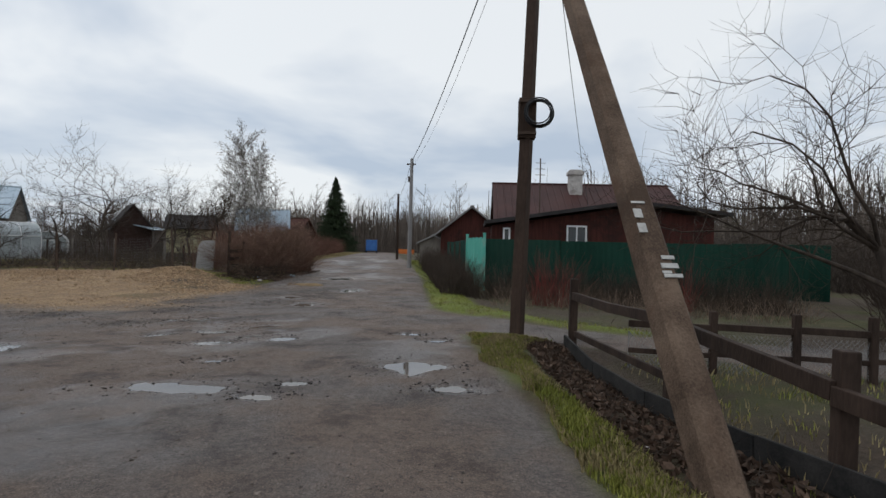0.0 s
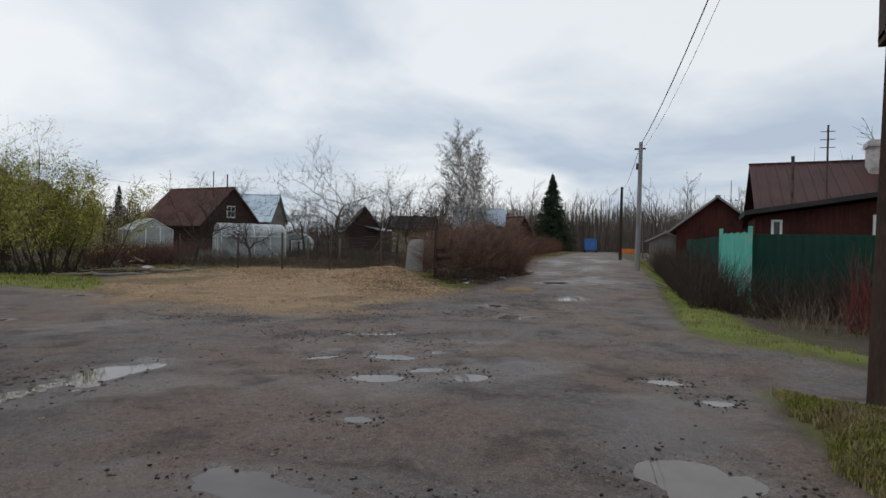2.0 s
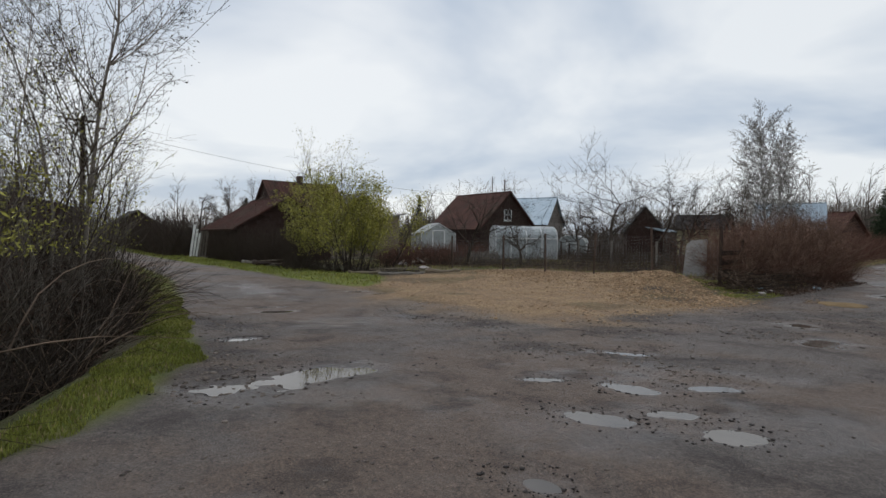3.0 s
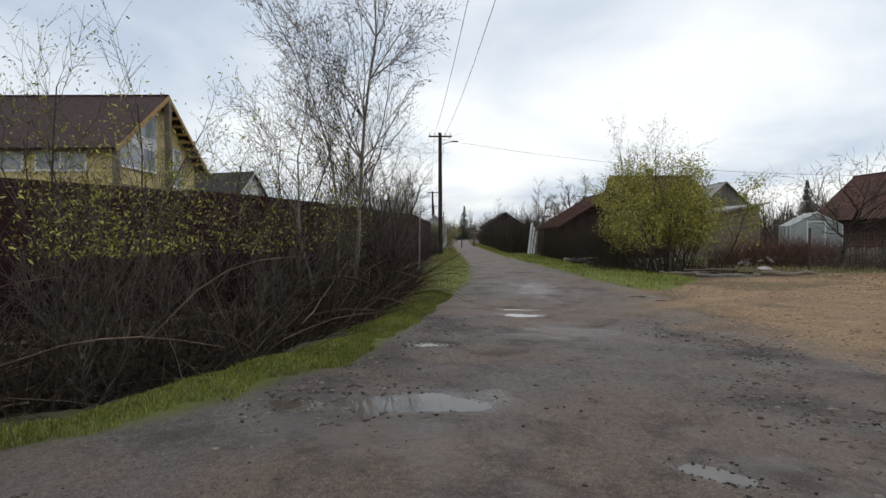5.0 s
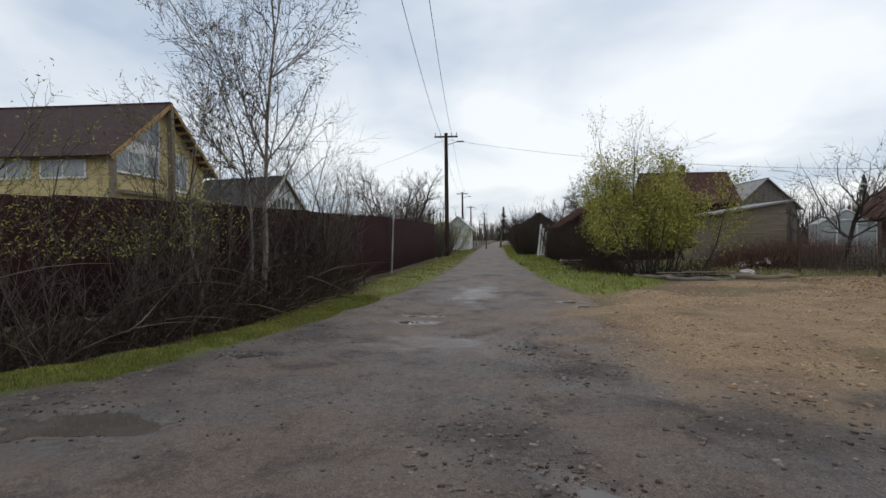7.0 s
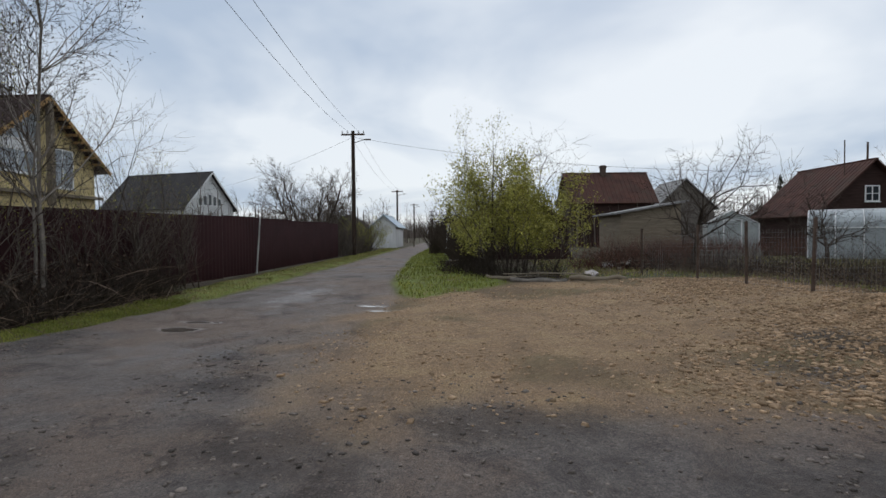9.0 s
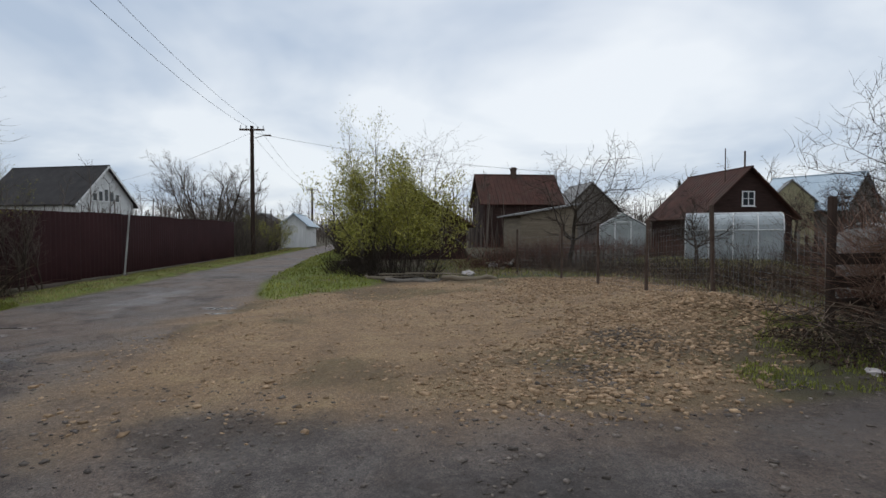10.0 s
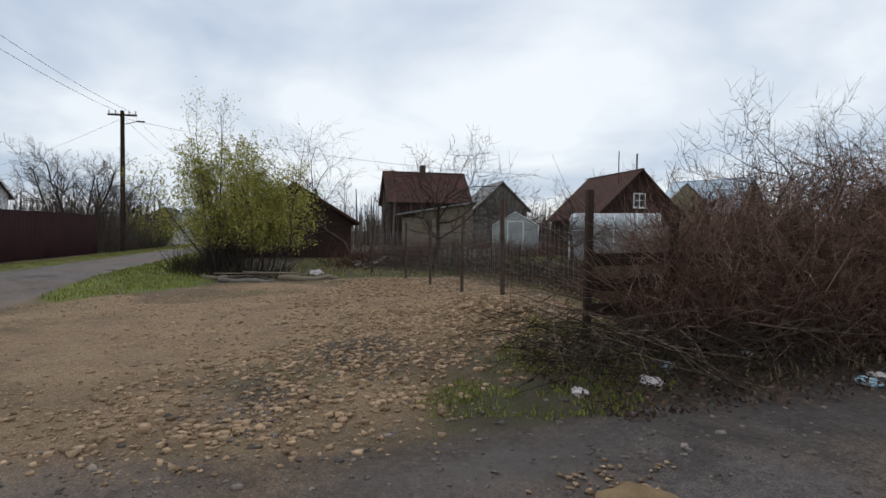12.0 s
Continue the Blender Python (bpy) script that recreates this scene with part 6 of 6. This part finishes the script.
# ---- logs, stones and rubble ----
def log(place, turn, L, r, label, mat_=WOOD_GREY, seed=0):
    rg = np.random.RandomState(seed)
    pts = [np.array([L * (s - 0.5), 0.05 * rg.normal(), 0.02 * rg.normal()]) for s in np.linspace(0, 1, 7)]
    rr = np.array([r * (1 + 0.12 * rg.normal()) for _ in range(9)])
    rr[0] = rr[-1] = 0.001
    V, F = line_tube([pts[0] - [0.01, 0, 0]] + pts + [pts[-1] + [0.01, 0, 0]], rr, 9)
    caps = part("log", (V, F), mat_, smooth=True)
    caps.matrix_world = pose(place[0], place[1], gz(*place) + r * 0.8, 0, 0, turn)
    return tagged(caps, label, "log", "old logs beside the lot")


log((-18.3, 16.6), 62, 1.7, 0.07, "weathered grey log at the edge of the lot", WOOD_GREY, 1)
log((-17.8, 18.2), 78, 1.5, 0.07, "old brown log at the edge of the lot", WOOD_PALE, 2)
log((-19.4, 15.6), 40, 1.3, 0.06, "thin pale broken branch on the grass", WOOD_PALE, 3)
log((-26, 14.3), 20, 2.2, 0.12, "dark rotten log by the barn", WOOD_DARK, 4)
log((-27.4, 14.1), -8, 1.8, 0.12, "dark rotten log by the barn", WOOD_DARK, 5)
log((-28.2, 14.2), 10, 1.9, 0.10, "grey plank heap by the barn", WOOD_GREY, 6)

def board_heap(place, n, seed, label):
    """A loose heap of old boards, each a part."""
    rg = random.Random(seed)
    root = thing("board_heap", label, "boards", (place[0], place[1], gz(*place)))
    for i in range(n):
        a, L = rg.uniform(0, math.pi), rg.uniform(0.7, 1.8)
        z = 0.03 + 0.035 * i * rg.uniform(0.5, 1.0)
        c = Vector((rg.gauss(0, 0.35), rg.gauss(0, 0.35), z))
        d = Vector((math.cos(a), math.sin(a), rg.uniform(-0.06, 0.10))) * L / 2
        bm = bmesh.new()
        beam(bm, c - d, c + d, 0.12, 0.025, 0.003)
        part("board", bm, rg.choice((WOOD_GREY, WOOD_DARK, WOOD_PALE)), root)
    return root


board_heap((-25.6, 14.6), 12, 1, "heap of old grey and dark boards beside the lane")
board_heap((-23.6, 20.6), 14, 2, "heap of weathered boards and poles in the garden")
board_heap((-18.9, 17.2), 7, 3, "broken pale boards at the edge of the lot")

STONES = []
for s in range(6):
    bm = bmesh.new()
    bmesh.ops.create_icosphere(bm, subdivisions=1, radius=1.0)
    r = np.random.RandomState(300 + s)
    for v in bm.verts:
        v.co = Vector((v.co.x * (0.8 + 0.5 * r.rand()), v.co.y * (0.7 + 0.4 * r.rand()), v.co.z * (0.45 + 0.3 * r.rand())))
    me = bpy.data.meshes.new("stone")
    bm.to_mesh(me)
    bm.free()
    me.materials.append(STONE)
    STONES.append(me)


def stone_cloud(name, label, places, sizes, mat_, seed, category="stones"):
    """Many small stones as one object."""
    r = np.random.RandomState(seed)
    base = np.array([(x, y, z) for x in (-0.7, 0.7) for y in (-0.7, 0.7) for z in (-0.8, 0.8)])
    tri = np.array([(0, 1, 3), (0, 3, 2), (4, 6, 7), (4, 7, 5), (0, 4, 5), (0, 5, 1), (2, 3, 7), (2, 7, 6), (0, 2, 6), (0, 6, 4), (1, 5, 7), (1, 7, 3)])
    n = len(places)
    V = (base[None] + 0.26 * r.normal(size=(n, len(base), 3))) * sizes[:, None, None] * np.stack([r.uniform(0.8, 1.5, n), r.uniform(0.7, 1.2, n), r.uniform(0.3, 0.65, n)], 1)[:, None]
    a = r.rand(n) * 2 * np.pi
    c, s = np.cos(a)[:, None], np.sin(a)[:, None]
    V = np.stack([V[..., 0] * c - V[..., 1] * s, V[..., 0] * s + V[..., 1] * c, V[..., 2]], -1) + places[:, None]
    F = tri[None] + (np.arange(n) * len(base))[:, None, None]
    return tagged(part(name, (V.reshape(-1, 3), F.reshape(-1, 3)), mat_), label, category, kind="stuff")


rng = np.random.RandomState(77)


def lot_places(n, rng, dense):
    q = np.column_stack([rng.uniform(-18.5, -6.2, n * 6), rng.uniform(11, 23, n * 6)])
    w = np.clip(inside(LOT, q[:, 0], q[:, 1]) + 0.5, 0, 1) * dense(q[:, 0], q[:, 1])
    q = q[rng.rand(len(q)) < w][:n]
    return np.column_stack([q, ground_z(q[:, 0], q[:, 1])])


def rubble_density(x, y):
    """Thick towards the fences, thinner and patchy towards the road."""
    back = smooth(16.2, 19.5, y + 0.25 * (x + 10)) * smooth(-6.2, -7.2, x)
    spill = np.exp(-(((x + 7.3) / 0.9) ** 2 + ((y - 18.7) / 1.2) ** 2))
    return np.clip(0.03 + 0.8 * back + 0.7 * spill, 0, 1) * (0.25 + 0.75 * smooth(0.38, 0.58, fbm(x, y, 1.1, 55)))


P = lot_places(12500, rng, rubble_density)
stone_cloud("rubble", "pale limestone rubble spread over the lot", P + [0, 0, 0.005], 0.009 + 0.028 * rng.rand(len(P)) ** 2, STONE, 1)
P = lot_places(6000, rng, lambda x, y: 0.2 + 0.8 * smooth(0.42, 0.62, fbm(x, y, 1.5, 58)))
stone_cloud("gravel", "small pale gravel on the lot", P, 0.006 + 0.016 * rng.rand(len(P)), STONE, 2, "gravel")
q = np.concatenate([rng.normal(size=(230, 2)) * [a * 0.9, b * 0.9] + [px, py] for px, py, a, b, _ in MUD])
q = q[inside(VERGE_L, q[:, 0], q[:, 1]) < -0.1]
P = np.column_stack([q, ground_z(q[:, 0], q[:, 1])])
stone_cloud("broken_gravel", "broken grey and pale gravel in the muddy patches", P, 0.006 + 0.024 * rng.rand(len(P)) ** 2, PEBBLE, 6, "gravel")
n = 38000
q = np.column_stack([rng.uniform(-11, 1.2, n), rng.uniform(3, 22, n)])
q = q[(inside(ROAD, q[:, 0], q[:, 1]) > 0.1) & (rng.rand(n) < 0.10 + 0.12 * smooth(10, 14, q[:, 1]) + 0.6 * smooth(0.50, 0.66, fbm(q[:, 0], q[:, 1], 1.8, 61))) & (puddle_field(q[:, 0], q[:, 1]) < -0.1)]
P = np.column_stack([q, ground_z(q[:, 0], q[:, 1])])
stone_cloud("road_grit", "loose grit and pebbles on the dirt road", P, 0.004 + 0.014 * rng.rand(len(P)) ** 3, PEBBLE, 3, "grit")
C = []
for px, py, a, b, deg in PUDDLES[:17]:
    k = int(50 + 190 * a)
    th, rr = rng.rand(k) * 2 * np.pi, 0.95 + np.abs(rng.normal(0, 0.8, k))
    c, s = math.cos(radians(deg)), math.sin(radians(deg))
    u, v = a * rr * np.cos(th), b * rr * np.sin(th)
    C.append(np.column_stack([px + u * c - v * s, py + u * s + v * c]))
C = np.concatenate(C)
P = np.column_stack([C, ground_z(C[:, 0], C[:, 1]) + 0.004])
stone_cloud("asphalt_crumbs", "dark crumbs of broken asphalt round the puddles", P, 0.004 + 0.013 * rng.rand(len(P)) ** 3, CRUMB, 4, "grit")
pile = thing("rubble_heap", "low heap of pale limestone lumps by the wire fence", "stones")
P = np.column_stack([np.r_[rng.normal(-10.0, 0.75, 230), rng.normal(-7.1, 0.3, 40)], np.r_[rng.normal(20.65, 0.35, 230), rng.normal(18.6, 0.4, 40)]])
for i, (x, y) in enumerate(P):
    ob = new("stone", STONES[i % 6])
    k = rng.uniform(0.022, 0.048)
    ob.matrix_basis = pose(x, y, gz(x, y) + k * 0.2, rng.uniform(-20, 20), rng.uniform(-20, 20), rng.uniform(0, 360)) @ Matrix.Diagonal((k, k, k, 1))
    ob.parent = pile

# sand spill at the road edge
bm = bmesh.new()
bmesh.ops.create_grid(bm, x_segments=40, y_segments=40, size=1.0)
for v in bm.verts:
    r = math.hypot(v.co.x, v.co.y) * (1.15 + 0.55 * noise.noise(Vector((v.co.x * 2.2, v.co.y * 2.2, 5))))
    x, y = -5.05 + v.co.x * 0.58, 19.88 + v.co.y * 0.42
    h = max(0.0, 1 - r) ** 0.8 * 0.07 * (1 + 0.4 * noise.noise(Vector((x * 3, y * 3, 0))))
    v.co = Vector((x, y, gz(x, y) + h + (0.004 if r < 0.95 else -0.03)))
tagged(part("sand_patch", bm, SAND, smooth=True), "flat spill of yellow sand on the road", "sand")
q = rng.normal(size=(60, 2)) * [0.14, 0.22] + [-5.6, 19.88]
P = np.column_stack([q, ground_z(q[:, 0], q[:, 1]) + 0.01])
stone_cloud("sand_pebbles", "pebbles round the sand spill", P, rng.uniform(0.008, 0.02, len(P)), STONE, 5)

# ---- far end of the road ----
truck = thing("blue_trailer", "blue box trailer standing at the end of the road", "trailer", (-16.9, 94, 0.15), 10)
part("body", boxed((-0.9, -1.6, 0.5), (0.9, 1.6, 2.3), 0.06), BLUE_PLASTIC, truck)
for sx in (-0.85, 0.85):
    for sy in (-0.9, 0.9):
        part("wheel", tubes([(sx - 0.12, sy, 0.4)], [(sx + 0.12, sy, 0.4)], [0.4], [0.4], 14), RUBBER, truck)
for i in range(4):
    br = thing("road_barrier", "orange plastic road barrier", "barrier", (-9.8 - 0.9 * i, 88 + 3 * i, 0.15), 20 + 15 * i, group="orange barriers")
    part("panel", boxed((-0.75, -0.05, 0.25), (0.75, 0.05, 0.85), 0.02), ORANGE_PLASTIC, br)
    for sx in (-0.6, 0.6):
        part("foot", boxed((sx - 0.06, -0.25, 0), (sx + 0.06, 0.25, 0.25)), ORANGE_PLASTIC, br)

# ---- woods on the horizon ----
kinds = []
for s in range(5):
    out, tips = tree_arrays(400 + s, 9.0 + s, 0.14, dict(BIRCH, steps=(6, 3, 2), up=(0.08, 0.12, 0.04), taper=(0.84, 0.8, 0.75), clear=(0.3, 0.3), kids=(3, 2), ratio=(0.3, 0.5), least=0.02))
    kinds.append((tubes(*segs([q for lv in out for q in lv]), 3), tips))


def woods(name, label, places, seed, mat_=TWIG_WOOD, scale=(0.8, 1.35), mass=30, high=9.0, stems=70):
    """Bare trees with a mass of thin upright stems between them."""
    r = np.random.RandomState(seed)
    Vs, Fs, off = [], [], 0
    for x, y in places:
        (V, F), _ = kinds[r.randint(5)]
        a, k = r.rand() * 6.28, r.uniform(*scale)
        c, s = math.cos(a), math.sin(a)
        Vs.append(np.column_stack([V[:, 0] * c - V[:, 1] * s, V[:, 0] * s + V[:, 1] * c, V[:, 2]]) * [k * 1.1, k * 1.1, k] + [x, y, 0])
        Fs.append(F + off)
        off += len(V)
    n = len(places) * mass
    top = np.repeat(high * r.uniform(*scale, len(places)) * 0.95, mass)
    P = np.column_stack([np.repeat(places, mass, 0) + r.normal(size=(n, 2)) * 2.2, r.rand(n) ** 0.75 * top * 0.72])
    V, F = arcs(r, P, np.column_stack([r.normal(size=(n, 2)) * 0.42, np.ones(n)]), 0.30 * top * r.uniform(0.5, 1.1, n), 0.0, 0.028, 2, 0.16)
    Vs.append(V), Fs.append(F + off)
    off += len(V)
    n = len(places) * stems
    top = np.repeat(high * r.uniform(*scale, len(places)) * 0.8, stems) * r.uniform(0.35, 1.0, n) ** 0.8
    foot = np.column_stack([np.repeat(places, stems, 0) + r.normal(size=(n, 2)) * 3.2, np.zeros(n)])
    a, w = r.rand(n) * np.pi, r.uniform(0.05, 0.13, n)
    side = np.column_stack([np.cos(a) * w, np.sin(a) * w, np.zeros(n)])
    tip = foot + np.column_stack([r.normal(size=(n, 2)) * 0.06 * top[:, None], top])
    V = np.stack([foot - side, foot + side, tip + side * 0.3, tip - side * 0.3], 1).reshape(-1, 3)
    Vs.append(V), Fs.append(np.arange(4 * n).reshape(-1, 4) + off)
    return tagged(part(name, (np.concatenate(Vs), np.concatenate(Fs)), mat_), label, "woods", kind="stuff")


rng = np.random.RandomState(88)


def belt(n, x0, y0, x1, y1, deep):
    t = rng.rand(n)
    return np.column_stack([x0 + (x1 - x0) * t + rng.normal(size=n) * deep * 0.3, y0 + (y1 - y0) * t + rng.uniform(0, deep, n)])


woods("far_woods", "grey-brown leafless woods beyond the road end", belt(110, -60, 108, 60, 112, 40), 1, scale=(0.7, 1.15), mass=120, high=12, stems=150)
woods("far_woods", "grey-brown leafless woods behind the houses", belt(45, 4, 62, 50, 45, 22), 2, scale=(0.6, 1.05), mass=60, high=12, stems=45)
woods("far_woods", "leafless trees on the western skyline", belt(70, -170, 60, -60, 112, 40), 3, scale=(0.5, 0.85), mass=40)
woods("far_woods", "leafless trees far down the lane", belt(50, -210, -50, -150, 50, 25), 4, scale=(0.5, 0.9), mass=30)
woods("far_woods", "leafless trees behind the gardens", np.column_stack([rng.uniform(-95, -55, 44), rng.uniform(22, 66, 44)]), 5, scale=(0.4, 0.75))
woods("far_woods", "leafless trees behind the lane houses", np.column_stack([rng.uniform(-95, -46, 26), rng.uniform(-28, 3, 26)]), 6, scale=(0.4, 0.7))
P = belt(70, 3, 60, 26, 52, 10)
tops = []
for x, y in P[:26]:
    tops.append(np.column_stack([rng.normal(x, 1.1, 260), rng.normal(y, 1.1, 260), rng.uniform(1.5, 6.0, 260)]))
tagged(part("budding_crowns", scatter_leaves(rng, np.concatenate(tops), 0.10), LEAF_FAR), "faint yellow-green buds in the wood behind the red house", "foliage", kind="stuff")
hedge("wood_edge", "dark bushy edge of the woods", [(-60, 106), (-25, 104), (-9, 108), (20, 100), (50, 80)], 4500, 4.5, 4.0, TWIG_WOOD, 0.03, 0.03, 141, 0.35)
hedge("wood_edge", "dark bushes behind the gardens", [(-28, 66), (-45, 64), (-62, 58)], 3600, 3.0, 3.0, TWIG_WOOD, 0.02, 0.03, 142, 0.35)
hedge("wood_edge", "dark bushes behind the red house", [(10, 34), (14, 28), (20, 20)], 3600, 3.2, 2.0, TWIG_WOOD, 0.014, 0.03, 143, 0.35)
